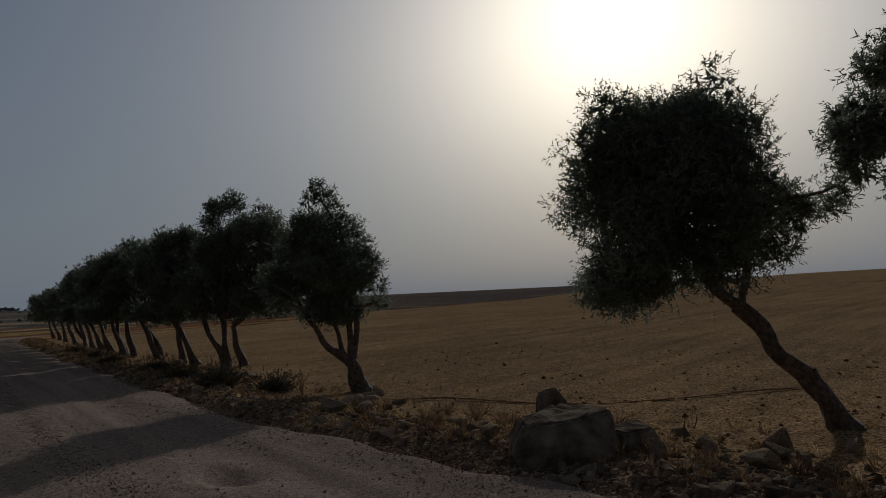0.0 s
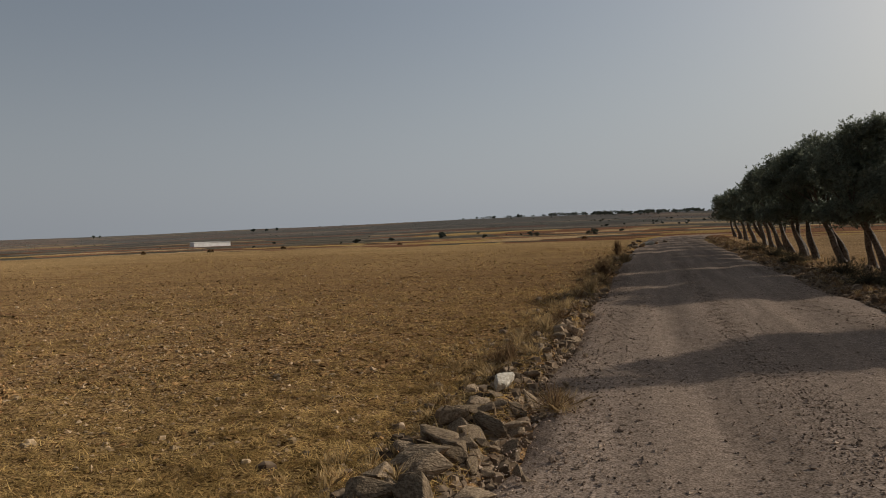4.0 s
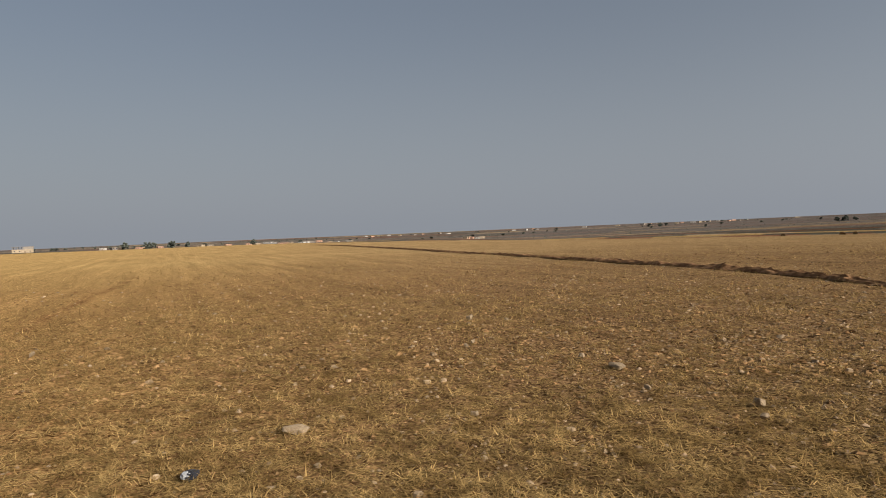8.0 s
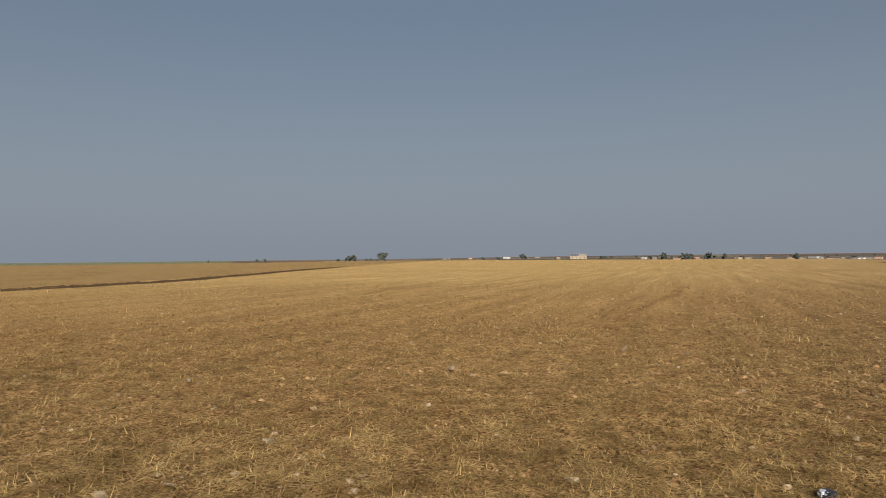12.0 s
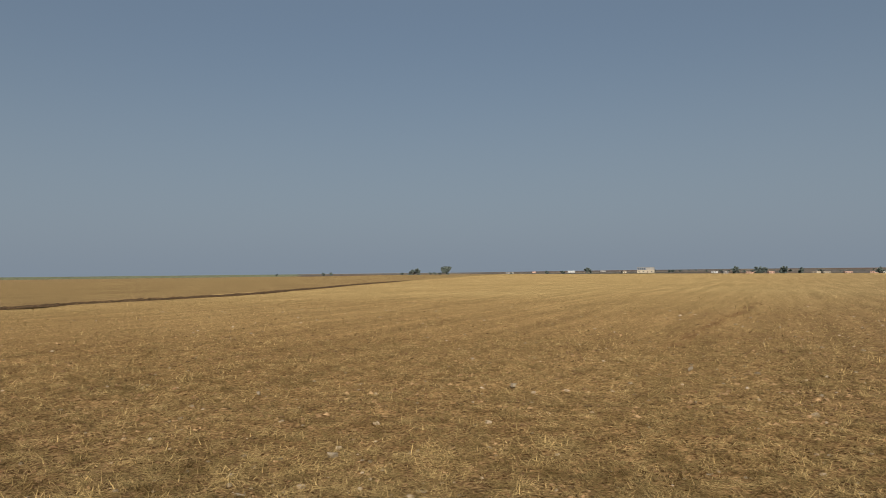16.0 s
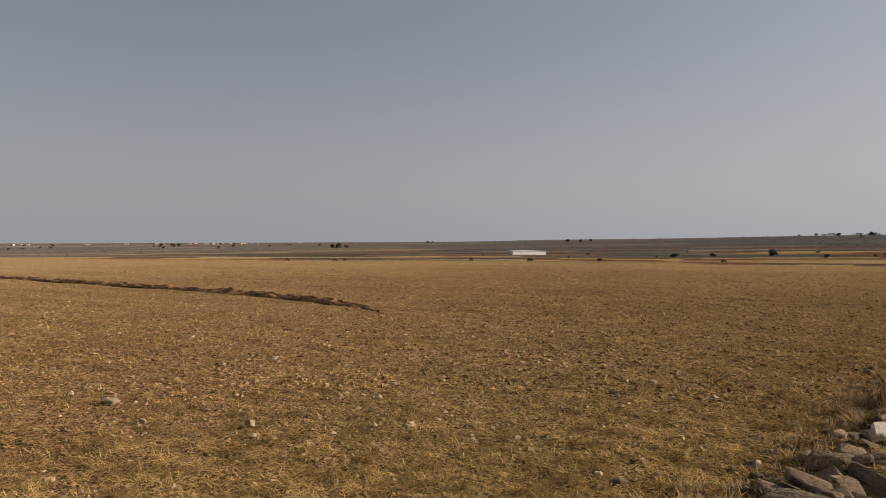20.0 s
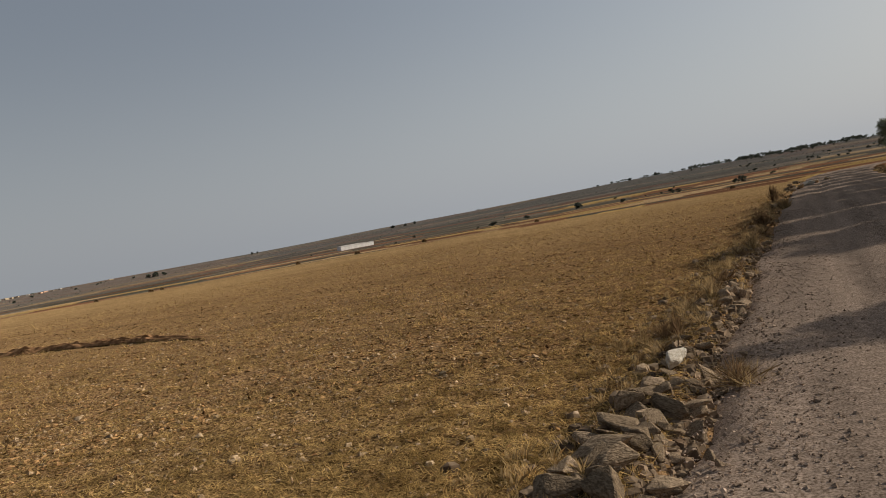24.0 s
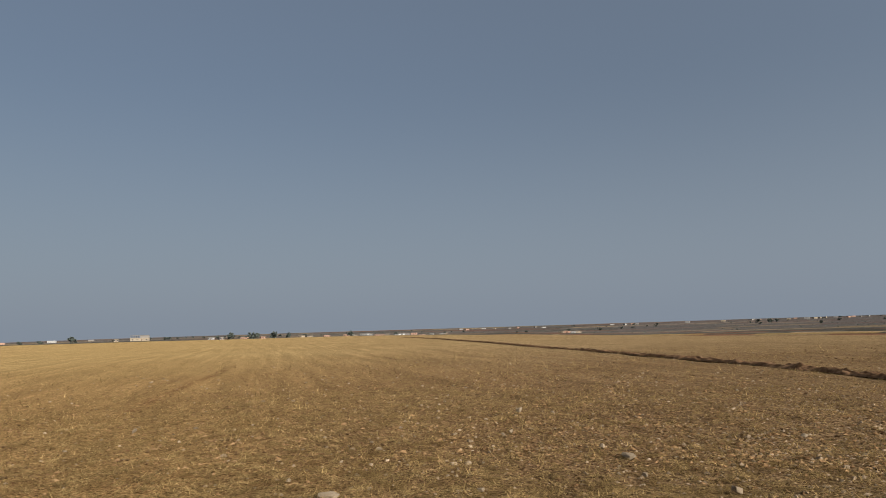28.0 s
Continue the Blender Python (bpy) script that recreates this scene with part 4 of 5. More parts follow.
def build_straw():
    rng = np.random.default_rng(21)
    parts_v, parts_f, at = [], [], 0
    for bunches, per, t0, t1, d0, d1, size, thick in ((70000, 11, -2, 190, 2.5, 18, 0.9, 1.0), (34000, 8, 0, 188, 11, 45, 1.25, 1.0), (9000, 8, -80, -8, 7, 50, 0.9, 1.0), (32000, 5, 0, 190, 2.8, 24, 0.85, 1.7)):
        x, y, d = spread(rng, bunches, t0, t1, d0, d1)
        keep = rng.uniform(0, 1, bunches) < 0.6 + 0.1 * grain(x, y, 0.4, 6) + 0.24 * grain(x, y, 0.1, 16) + 0.14 * grain(x, y, 2.5, 7) - 0.16 * stony(x, y) + 0.16 * strawy(x, y) + 0.06 * by_road(x, y) - 0.95 * wheel_track(x, y)
        if d0 > 10:             # bare gaps that show from afar
            keep &= grain(x, y, 0.8, 31) + 0.6 * grain(x, y, 0.3, 32) > -0.5
        x, y, d = (np.repeat(q[keep], per) for q in (x, y, d))
        wide = 0.04 * size * (0.7 + 0.05 * d)
        x, y = x + rng.normal(0, 1, len(x)) * wide, y + rng.normal(0, 1, len(x)) * wide
        keep = off_road(x, y, 0.3) & (np.hypot(x, y) > 2.2)
        x, y, d = x[keep], y[keep], d[keep]
        n = len(x)
        grow = size * (0.8 + 0.03 * d)
        v, f = blades(rng, x, y, rng.uniform(0.04, 0.16, n) * grow, rng.uniform(0.0045, 0.009, n) * grow * thick, np.where(rng.uniform(0, 1, n) < (0.12 if t0 > -10 else 0.0), 0.6, 0.07))
        parts_v.append(v)
        parts_f.append(f + at)
        at += len(v)
    stuff("straw", np.concatenate(parts_v), np.concatenate(parts_f), M_STRAW, "cut golden straw and short stubble strewn over the field", "straw")


build_straw()


def lumps(rng, x, y, size, flat=0.7, round_ones=False):
    """Many small stones in one mesh: eight-sided, or blocks of ten sides with a broad top."""
    n = len(x)
    form = np.array([(1, 0, 0), (-1, 0, 0), (0, 1, 0), (0, -1, 0), (0, 0, 1), (0, 0, -1)], dtype=float)
    tri = np.array([(0, 2, 4), (2, 1, 4), (1, 3, 4), (3, 0, 4), (2, 0, 5), (1, 2, 5), (3, 1, 5), (0, 3, 5)])
    if round_ones:
        ring = np.array([(math.cos(q * math.tau / 5), math.sin(q * math.tau / 5)) for q in range(5)])
        form = np.concatenate([np.c_[ring * 1.05, np.full(5, -0.7)], np.c_[ring * 0.72, np.full(5, 0.55)], [(0.08, -0.05, 0.78)]])
        tri = np.array([f for q in range(5) for f in ((q, (q + 1) % 5, 5 + (q + 1) % 5), (q, 5 + (q + 1) % 5, 5 + q), (5 + q, 5 + (q + 1) % 5, 10))])
    k = len(form)
    jit = form[None] * rng.uniform(0.75 if round_ones else 0.6, 1.25, (n, k, 3)) + rng.normal(0, 0.12 if round_ones else 0.22, (n, k, 3))
    jit[..., 2] *= flat
    turn = rng.uniform(0, 6.28, n)
    c, s = np.cos(turn)[:, None], np.sin(turn)[:, None]
    px, py = jit[..., 0] * c - jit[..., 1] * s, jit[..., 0] * s + jit[..., 1] * c
    v = np.stack([px, py, jit[..., 2]], -1) * size[:, None, None] * 0.5
    z = ground_height(x, y) + roughness_at(x, y)
    v += np.stack([x, y, z + size * 0.1], -1)[:, None]
    f = tri[None] + (np.arange(n) * k)[:, None, None]
    return v.reshape(-1, 3), f.reshape(-1, 3)


def build_clods():
    rng = np.random.default_rng(33)
    x, y, d = spread(rng, 44000, -2, 190, 2.6, 40)
    keep = off_road(x, y, 0.2) & (rng.uniform(0, 1, len(x)) < (0.55 - 0.5 * grain(x, y, 0.45, 6)) * (1 - 0.5 * strawy(x, y)))
    x, y, d = x[keep], y[keep], d[keep]
    v, f = lumps(rng, x, y, np.minimum(rng.gamma(2.0, 0.0105, len(x)) * (0.9 + 0.03 * d) + 0.016, 0.065), 0.5)
    w, g, d = spread(rng, 44000, 0, 188, 8, 45)
    keep = off_road(w, g, 0.2) & (rng.uniform(0, 1, len(w)) < (0.6 - 0.3 * grain(w, g, 1.1, 9)) * (1 - 0.72 * strawy(w, g)))
    w, g, d = w[keep], g[keep], d[keep]
    v2, f2 = lumps(rng, w, g, np.minimum(rng.gamma(2.0, 0.023, len(w)) + 0.02, 0.1), 0.45)
    v, f = np.concatenate([v, v2]), np.concatenate([f, f2 + len(v)])
    stuff("clods", v, f, M_CLOD, "reddish brown clods of dry earth between the straw", "soil")
    x, y, d = spread(rng, 9000, -2, 190, 3.2, 38)
    keep = off_road(x, y, 0.2) & (rng.uniform(0, 1, len(x)) < (0.6 + 0.45 * grain(x, y, 3.3, 12)) * (1 - 0.62 * strawy(x, y)))
    x, y, d = x[keep], y[keep], d[keep]
    v, f = lumps(rng, x, y, np.minimum(rng.gamma(2.0, 0.011, len(x)) * (0.75 + 0.035 * d) + 0.016, 0.1), 0.6, True)
    stuff("field_stones", v, f, M_FIELD_STONE, "small pale stones scattered in the stubble", "stones")
    x, y, d = spread(rng, 34000, -2, 100, 3.6, 26)
    keep = off_road(x, y, 0.5) & (rng.uniform(0, 1, len(x)) < stony(x, y) * (0.75 + 0.4 * grain(x, y, 0.8, 14)))
    x, y, d = x[keep], y[keep], d[keep]
    v, f = lumps(rng, x, y, np.minimum(rng.gamma(2.0, 0.011, len(x)) * (0.8 + 0.03 * d) + 0.014, 0.075), 0.6)
    stuff("clods", v, f, M_STONY, "pale pinkish stony clods in the corner by the track", "soil")
    x, y, d = spread(rng, 1800, -80, -8, 8, 40)
    keep = off_road(x, y, 0.6)
    x, y, d = x[keep], y[keep], d[keep]
    v, f = lumps(rng, x, y, rng.gamma(2.0, 0.014, len(x)) + 0.015)
    stuff("clods", v, f, M_CLOD, "reddish brown clods of dry earth in the orchard-side field", "soil")
    # gravel on the road
    n = 52000
    yy = np.where(rng.uniform(0, 1, n) < 0.82, 0.6 + 26 * rng.uniform(0, 1, n) ** 1.6, 0.8 - 14 * rng.uniform(0, 1, n) ** 1.3)
    uu = rng.uniform(-1.3, 1.4, n)
    # thick in the strip between the wheel tracks and along both edges, thin elsewhere
    lot = rng.uniform(0, 1, n)
    edge = np.sign(uu - 0.3) * np.clip(np.abs(rng.normal(0.95, 0.2, n)), 0, 1.5)
    uu = np.where(lot < 0.3, uu, np.where(lot < 0.56, rng.normal(-0.13, 0.085, n), edge))
    mid, half = road_middle(yy)
    xx = mid + uu * half
    size = rng.gamma(2.0, 0.0042, n) * (1 + 0.4 * np.abs(uu)) + 0.0065
    v, f = lumps(rng, xx, yy, size)
    bed = road_shape(uu * half / (half + 0.25), xx, yy) + 0.1
    v[:, 2] += np.repeat(np.where(np.abs(uu) < 1.1, bed, 0.0), 6)
    stuff("gravel", v, f, M_PEBBLE, "loose grey and brown gravel on the track", "gravel")


build_clods()


def build_rubble():
    rng = np.random.default_rng(52)
    n = 5600
    y = np.where(rng.uniform(0, 1, n) < 0.88, 1.2 + 16 * rng.uniform(0, 1, n) ** 1.6, rng.uniform(-4, 2, n))
    mid, half = road_middle(y)
    x = mid - half - 0.1 - np.abs(rng.normal(0.25, 0.42, n))
    v, f = lumps(rng, x, y, rng.gamma(2.0, 0.02, n) + 0.015, 0.8, True)
    stuff("rubble", v, f, M_RUBBLE, "broken stone rubble along the field side of the track", "rubble")
    n = 1500
    y = rng.uniform(-11, -3.5, n)
    mid, half = road_middle(y)
    x = np.minimum(mid - half - 0.1, 0.3) - np.abs(rng.normal(0.45, 0.45, n))
    v, f = lumps(rng, x, y, rng.gamma(2.0, 0.024, n) + 0.015, 0.8, True)
    stuff("rubble", v, f, M_RUBBLE, "broken stone rubble at the field's edge", "rubble")
    n = 5200
    y = np.where(rng.uniform(0, 1, n) < 0.85, 1.2 + 26 * rng.uniform(0, 1, n) ** 1.6, rng.uniform(-12, 2.5, n))
    mid, half = road_middle(y)
    x = mid + half + 0.05 + np.abs(rng.normal(0.4, 0.8, n))
    v, f = lumps(rng, x, y, rng.gamma(2.0, 0.022, n) + 0.015, 0.8, True)
    stuff("rubble", v, f, M_RUBBLE, "broken stone rubble on the orchard side of the track", "rubble")
    # low scrub over the far hills
    n = 1700
    turn, d = np.radians(rng.uniform(-8, 80, n)), np.exp(rng.uniform(math.log(600), math.log(2500), n))
    v, f = lumps(rng, -np.sin(turn) * d, np.cos(turn) * d, rng.uniform(0.7, 2.6, n) * (0.4 + d / 1600), 0.55)
    stuff("scrub", v, f, M_HAZED_LEAF, "low dark scrub dotted over the far hills", "scrub")


build_rubble()


def tufts(rng, x, y, high, per, mat, name, label, category, lean=0.45):
    """Grass tufts: fans of narrow blades."""
    n = len(x)
    k = np.repeat(np.arange(n), per)
    m = len(k)
    turn = rng.uniform(0, 6.28, m)
    out = np.abs(rng.normal(0, lean, m))
    h = high[k] * rng.uniform(0.45, 1.1, m)
    fx, fy = x[k] + rng.normal(0, 0.05, m) * (high[k] / 0.25), y[k] + rng.normal(0, 0.05, m) * (high[k] / 0.25)
    z = ground_height(fx, fy)
    foot = np.stack([fx, fy, z], 1)
    way = np.stack([np.cos(turn) * out, np.sin(turn) * out, np.ones(m)], 1)
    way /= np.linalg.norm(way, axis=1)[:, None]
    mid = foot + way * (h * 0.55)[:, None]
    tip = foot + way * h[:, None] + np.stack([np.cos(turn), np.sin(turn), -0.5 * np.ones(m)], 1) * (h * 0.25 * out)[:, None]
    side = np.stack([-np.sin(turn), np.cos(turn), np.zeros(m)], 1) * (0.0018 + 0.0045 * h)[:, None]
    v = np.stack([foot - side * 0.6, foot + side * 0.6, mid + side, tip, mid - side], 1).reshape(-1, 3)
    f = np.arange(len(v)).reshape(-1, 5)
    return stuff(name, v, f, mat, label, category)


def build_weeds():
    rng = np.random.default_rng(44)
    n = 620
    y = rng.uniform(-12, 1, n) * (rng.uniform(0, 1, n) < 0.2) + 0
    y = np.where(y == 0, 2 + 40 * rng.uniform(0, 1, n) ** 1.5, y)
    mid, half = road_middle(y)
    x = mid - half - 0.15 - np.abs(rng.normal(0.75, 0.35, n))
    tufts(rng, x, y, rng.uniform(0.05, 0.15, n), 24, M_DRY, "dry_grass", "dry yellow grass along the stone heap", "grass")
    n = 40
    y = 7 + 30 * rng.uniform(0, 1, n) ** 1.4
    mid, half = road_middle(y)
    x = mid - half - 0.2 - np.abs(rng.normal(0.45, 0.3, n))
    tufts(rng, x, y, rng.uniform(0.08, 0.26, n), 22, M_BROWN_DRY, "dry_grass", "brown withered weeds along the stone heap", "grass")
    n = 800
    y = np.where(rng.uniform(0, 1, n) < 0.88, 1.0 + 60 * rng.uniform(0, 1, n) ** 1.3, rng.uniform(-12, 2.5, n))
    mid, half = road_middle(y)
    x = mid + half + 0.35 + np.abs(rng.normal(0.9, 0.9, n))
    tufts(rng, x, y, rng.uniform(0.05, 0.19, n), 24, M_BROWN_DRY, "dry_grass", "brown withered weeds below the olive trees", "grass")
    n = 380
    y = np.where(rng.uniform(0, 1, n) < 0.88, 1.0 + 50 * rng.uniform(0, 1, n) ** 1.3, rng.uniform(-12, 2.5, n))
    mid, half = road_middle(y)
    x = mid + half + 0.5 + np.abs(rng.normal(1.6, 1.4, n))
    tufts(rng, x, y, rng.uniform(0.05, 0.17, n), 22, M_DRY, "dry_grass", "dry yellow grass below the olive trees", "grass")


build_weeds()


def shrub(x, y, high, wide, mat, label, twigs=160, seed=0, leaf=0.0, name="dry_shrub", category="shrub", group="", thin=1.0):
    """A low shrub: stalks that fan out from one foot, with small leaves where it has any."""
    rng = np.random.default_rng(seed)
    ob = new(name)
    turn = rng.uniform(0, 6.28, twigs)
    out = rng.uniform(0, 1, twigs) ** 0.6 * wide * 0.5
    h = high * np.sqrt(np.clip(1.05 - (out / (wide * 0.55)) ** 2, 0.1, 1)) * rng.uniform(0.6, 1.0, twigs)
    foot = np.stack([rng.normal(0, wide * 0.06, twigs), rng.normal(0, wide * 0.06, twigs), np.zeros(twigs)], 1)
    tip = np.stack([np.cos(turn) * out, np.sin(turn) * out, h], 1)
    mid = foot * 0.4 + tip * 0.6 + rng.normal(0, 0.04 * high, (twigs, 3))
    side = np.stack([-np.sin(turn), np.cos(turn), np.zeros(twigs)], 1) * (0.004 + 0.006 * high) * thin
    v = np.stack([foot - side, foot + side, mid + side, tip, mid - side], 1).reshape(-1, 3)
    stalks = new("stem_mass", mesh_of("stem_mass", v, np.arange(len(v)).reshape(-1, 5), mat))
    stalks.parent = ob
    if leaf:
        centres = [t * rng.uniform(0.55, 0.95) for t in tip[:40]]
        lv, lf = leaf_cloud(centres, [0.16 * wide] * len(centres), twigs * 14, leaf, rng, twig=0.1 * wide)
        lv[:, 2] = np.maximum(lv[:, 2], 0.0)
        leaves = new("foliage", mesh_of("foliage", lv, lf, mat))
        leaves.parent = ob
    ob.location = (x, y, ground_at(x, y) - 0.02)
    return tagged(ob, label, category, group)


def build_shrubs():
    shrub(-1.4, 31.5, 0.95, 0.75, M_BROWN_DRY, "tall withered brown shrub at the road's edge", 170, 1, thin=0.7)
    shrub(-0.95, 28.5, 0.6, 0.7, M_DRY, "tall dry yellow weeds at the road's edge", 160, 2)
    shrub(-0.74, 6.25, 0.22, 0.9, M_DRY, "low dry thistle spreading over the gravel", 190, 3, thin=0.2)
    shrub(-0.8, 6.2, 0.3, 0.5, M_BROWN_DRY, "wispy brown weed beside the thistle", 150, 8, thin=0.3)
    shrub(-1.55, 8.1, 0.34, 0.26, M_BROWN_DRY, "withered brown weed beside the stones", 90, 4, thin=0.5)
    shrub(-1.45, 10.2, 0.35, 0.5, M_DRY, "dry yellow weed beside the stones", 120, 5, thin=0.5)
    shrub(-1.25, 15.5, 0.5, 0.6, M_DRY, "dry yellow weed beside the stones", 120, 6, thin=0.5)
    shrub(-1.3, 20.5, 0.5, 0.6, M_BROWN_DRY, "withered brown weed beside the stones", 120, 7, 0.05)
    rng = random.Random(17)
    for k in range(22):            # dry weeds all along the field's edge
        y = 7.4 + 27 * (k / 22) ** 1.25 + rng.uniform(-0.3, 0.3)
        mid, half = road_middle(y)
        tawny = k % 4 != 1
        shrub(float(mid - half) - 0.35 - abs(rng.gauss(0.2, 0.3)), y, rng.uniform(0.14, 0.3), rng.uniform(0.4, 0.75), M_DRY if tawny else M_BROWN_DRY,
              "clump of dry yellow grass at the field's edge" if tawny else "clump of withered brown stalks at the field's edge", 120, 130 + k, thin=0.4, name="weed_clump", category="weed", group="weeds along the field's edge")
    for k, (x, y, h, w) in enumerate(((4.7, 14.5, 0.7, 1.5), (5.4, 13.4, 0.55, 1.2), (4.6, 17.5, 0.42, 1.2), (4.9, 21.0, 0.5, 1.4), (4.5, 25.5, 0.4, 1.2), (4.7, 30.0, 0.45, 1.3), (4.8, 36.0, 0.45, 1.3))):
        shrub(x, y, h * 0.72, w, M_BRUSH, "tangled dark brown brushwood below the olive trees", 420, 40 + k, 0.026, "brushwood", group="brushwood along the verge")
    for k, (turn, d, h, w) in enumerate(((51.2, 78, 0.5, 1.3), (50.4, 77, 0.45, 0.9), (40.0, 72, 0.65, 1.5), (35.2, 69, 0.55, 1.4), 
                                         (29.6, 64, 0.45, 1.1), (5.2, 72, 0.5, 1.6), (20.3, 95, 0.7, 2.2), (55, 84, 0.5, 1.0))):
        x, y = polar(turn, d)
        shrub(x, y, h * 0.42, w * 0.26, M_BROWN_DRY, "small dark bush on the strip between two fields", 60, 70 + k, 0.16, "bush", "bush", "bushes between the fields")
    shrub(5.55, 12.3, 0.6, 0.14, M_BROWN_DRY, "single dry stalk at the field's edge", 16, 90, 0, "dry_stalk", "stalk")
    shrub(7.22, 4.8, 0.46, 0.12, M_BROWN_DRY, "single dry stalk at the field's edge", 9, 91, 0, "dry_stalk", "stalk", thin=0.7)
    for k, (x, y, h, w) in enumerate(((5.4, 7.7, 0.3, 0.6), (5.0, 7.0, 0.26, 0.5), (5.9, 7.3, 0.32, 0.6), (5.6, 6.2, 0.28, 0.5), (6.3, 5.2, 0.3, 0.5), (6.8, 5.6, 0.3, 0.6), (5.5, 9.2, 0.3, 0.6), (6.2, 8.4, 0.26, 0.5))):
        shrub(x, y, h, w, M_BROWN_DRY, "wispy brown weed on the orchard-side verge", 110, 100 + k, thin=0.35, name="dry_weed", category="weed", group="weeds on the verge")


build_shrubs()


# ------------------------------------------------------------------ furrows of turned soil across the stubble
def furrow(points, width, high, seed, mat=M_SOIL):
    rng = np.random.default_rng(seed)
    pts = np.array(points, dtype=float)
    seg = np.concatenate([[0], np.cumsum(np.hypot(*np.diff(pts, axis=0).T))])
    s = [0.0]
    while s[-1] < seg[-1]:
        s.append(s[-1] + 0.22 + 0.004 * s[-1])
    s = np.array(s)
    x, y = np.interp(s, seg, pts[:, 0]), np.interp(s, seg, pts[:, 1])
    x = x + 0.35 * ripple(s, s * 0, 9.0, seed)
    y = y + 0.35 * ripple(s, s * 0, 11.0, seed + 1)
    dx, dy = np.gradient(x), np.gradient(y)
    ln = np.hypot(dx, dy)
    u = np.linspace(-1, 1, 9)
    taper = np.clip(s / 3.0, 0.15, 1)[:, None] * np.clip((seg[-1] - s) / 20, 0.2, 1)[:, None]
    bump = 1 + 0.45 * ripple(s, s * 0, 0.5, seed)[:, None] + rng.normal(0, 0.32, (len(s), 9))
    profile = np.maximum(0.0, np.cos(u * math.pi / 2))[None] ** 0.7
    w = width * (1 + 0.25 * ripple(s, s * 0, 2.0, seed + 2))[:, None] * taper
    px, py = x[:, None] - (dy / ln)[:, None] * u * w, y[:, None] + (dx / ln)[:, None] * u * w
    pz = ground_height(px, py) + 0.02 + high * profile * bump * taper
    i, j = np.meshgrid(np.arange(len(s) - 1), np.arange(8), indexing="ij")
    f = np.stack([i * 9 + j, i * 9 + j + 1, (i + 1) * 9 + j + 1, (i + 1) * 9 + j], -1).reshape(-1, 4)
    ob = new("furrow", mesh_of("furrow", np.stack([px, py, pz], -1).reshape(-1, 3), f, mat, False))
    return tagged(ob, "ridge of dark reddish turned soil across the stubble", "furrow", "furrows of turned soil")


furrow(((-12.2, 11.6), (-15.6, 12.1), (-20, 12.2), (-29, 11.8), (-43, 10.2), (-64, 7.7), (-110, 2.4), (-170, -6.5)), 0.23, 0.1, 3)
furrow(((5.9, 12.4), (6.6, 11.2), (7.3, 10.0), (7.5, 8.4), (8.1, 7.2), (9.2, 6.2), (11.0, 5.0)), 0.16, 0.06, 9)
# the ditch, drawn as a low ridge with its shade in the colour
furrow(((-7, -35), (-13.4, -39.3), (-18.5, -42), (-31, -46), (-45, -54), (-61, -65), (-105, -92)), 0.7, 0.09, 5, M_DITCH)


# ------------------------------------------------------------------ distant buildings
def building(name, turn, d, wide, deep, high, mat, label, category="house", twist=0.0, storeys=1, windows=3, door=True, parapet=0.4, group=""):
    ob = new(name)
    bm = bmesh.new()
    box(bm, -wide / 2, wide / 2, -deep / 2, deep / 2, -1.5, high)
    part("wall", bm, mat, ob)
    bm = bmesh.new()
    t = 0.25
    for x0, x1, y0, y1 in ((-wide / 2 - 0.1, wide / 2 + 0.1, -deep / 2 - 0.1, -deep / 2 + t), (-wide / 2 - 0.1, wide / 2 + 0.1, deep / 2 - t, deep / 2 + 0.1),
                           (-wide / 2 - 0.1, -wide / 2 + t, -deep / 2 + t, deep / 2 - t), (wide / 2 - t, wide / 2 + 0.1, -deep / 2 + t, deep / 2 - t)):
        box(bm, x0, x1, y0, y1, high, high + parapet)
    part("roof", bm, mat, ob)
    for s in range(storeys):
        z = s * high / storeys + 1.0
        for k in range(windows):
            x = wide * ((k + 0.5) / windows - 0.5)
            if door and s == 0 and k == windows // 2:
                bm = bmesh.new()
                box(bm, x - 0.5, x + 0.5, -deep / 2 - 0.04, -deep / 2 + 0.06, 0.0, 2.1)
                part("door", bm, M_DOOR, ob)
                continue
            bm = bmesh.new()
            box(bm, x - 0.62, x + 0.62, -deep / 2 - 0.05, -deep / 2 + 0.05, z - 0.1, z + 1.3)
            win = part("window", bm, mat, ob)
            bm = bmesh.new()
            box(bm, x - 0.52, x + 0.52, -deep / 2 - 0.07, -deep / 2 - 0.052, z, z + 1.2)
            part("pane", bm, M_GLASS, win)
    x, y = polar(turn, d)
    ob.matrix_world = pose(x, y, float(ground_height(x, y)), 0, 0, turn + twist)
    return tagged(ob, label, category, group)


def build_villa():
    """The two-storey salmon house behind the field."""
    ob = building("villa", 177.4, 258, 14.5, 11, 5.4, M_PINK, "salmon two-storey house with a roof room", "house", 8, 2, 2, True, 0.7)
    for name, x0, x1, y0, y1, z0, z1, mat in (("roof_room", -3.5, 4.5, -4.0, 4.0, 5.4, 7.2, M_CREAM), ("balcony", -6.0, -1.5, -6.4, -5.5, 2.6, 3.5, M_CREAM)):
        bm = bmesh.new()
        box(bm, x0, x1, y0, y1, z0, z1)
        part(name, bm, mat, ob)
    bm = bmesh.new()
    box(bm, 0.4, 1.2, -4.08, -4.0, 5.6, 6.8)
    part("roof_door", bm, M_DOOR, ob)


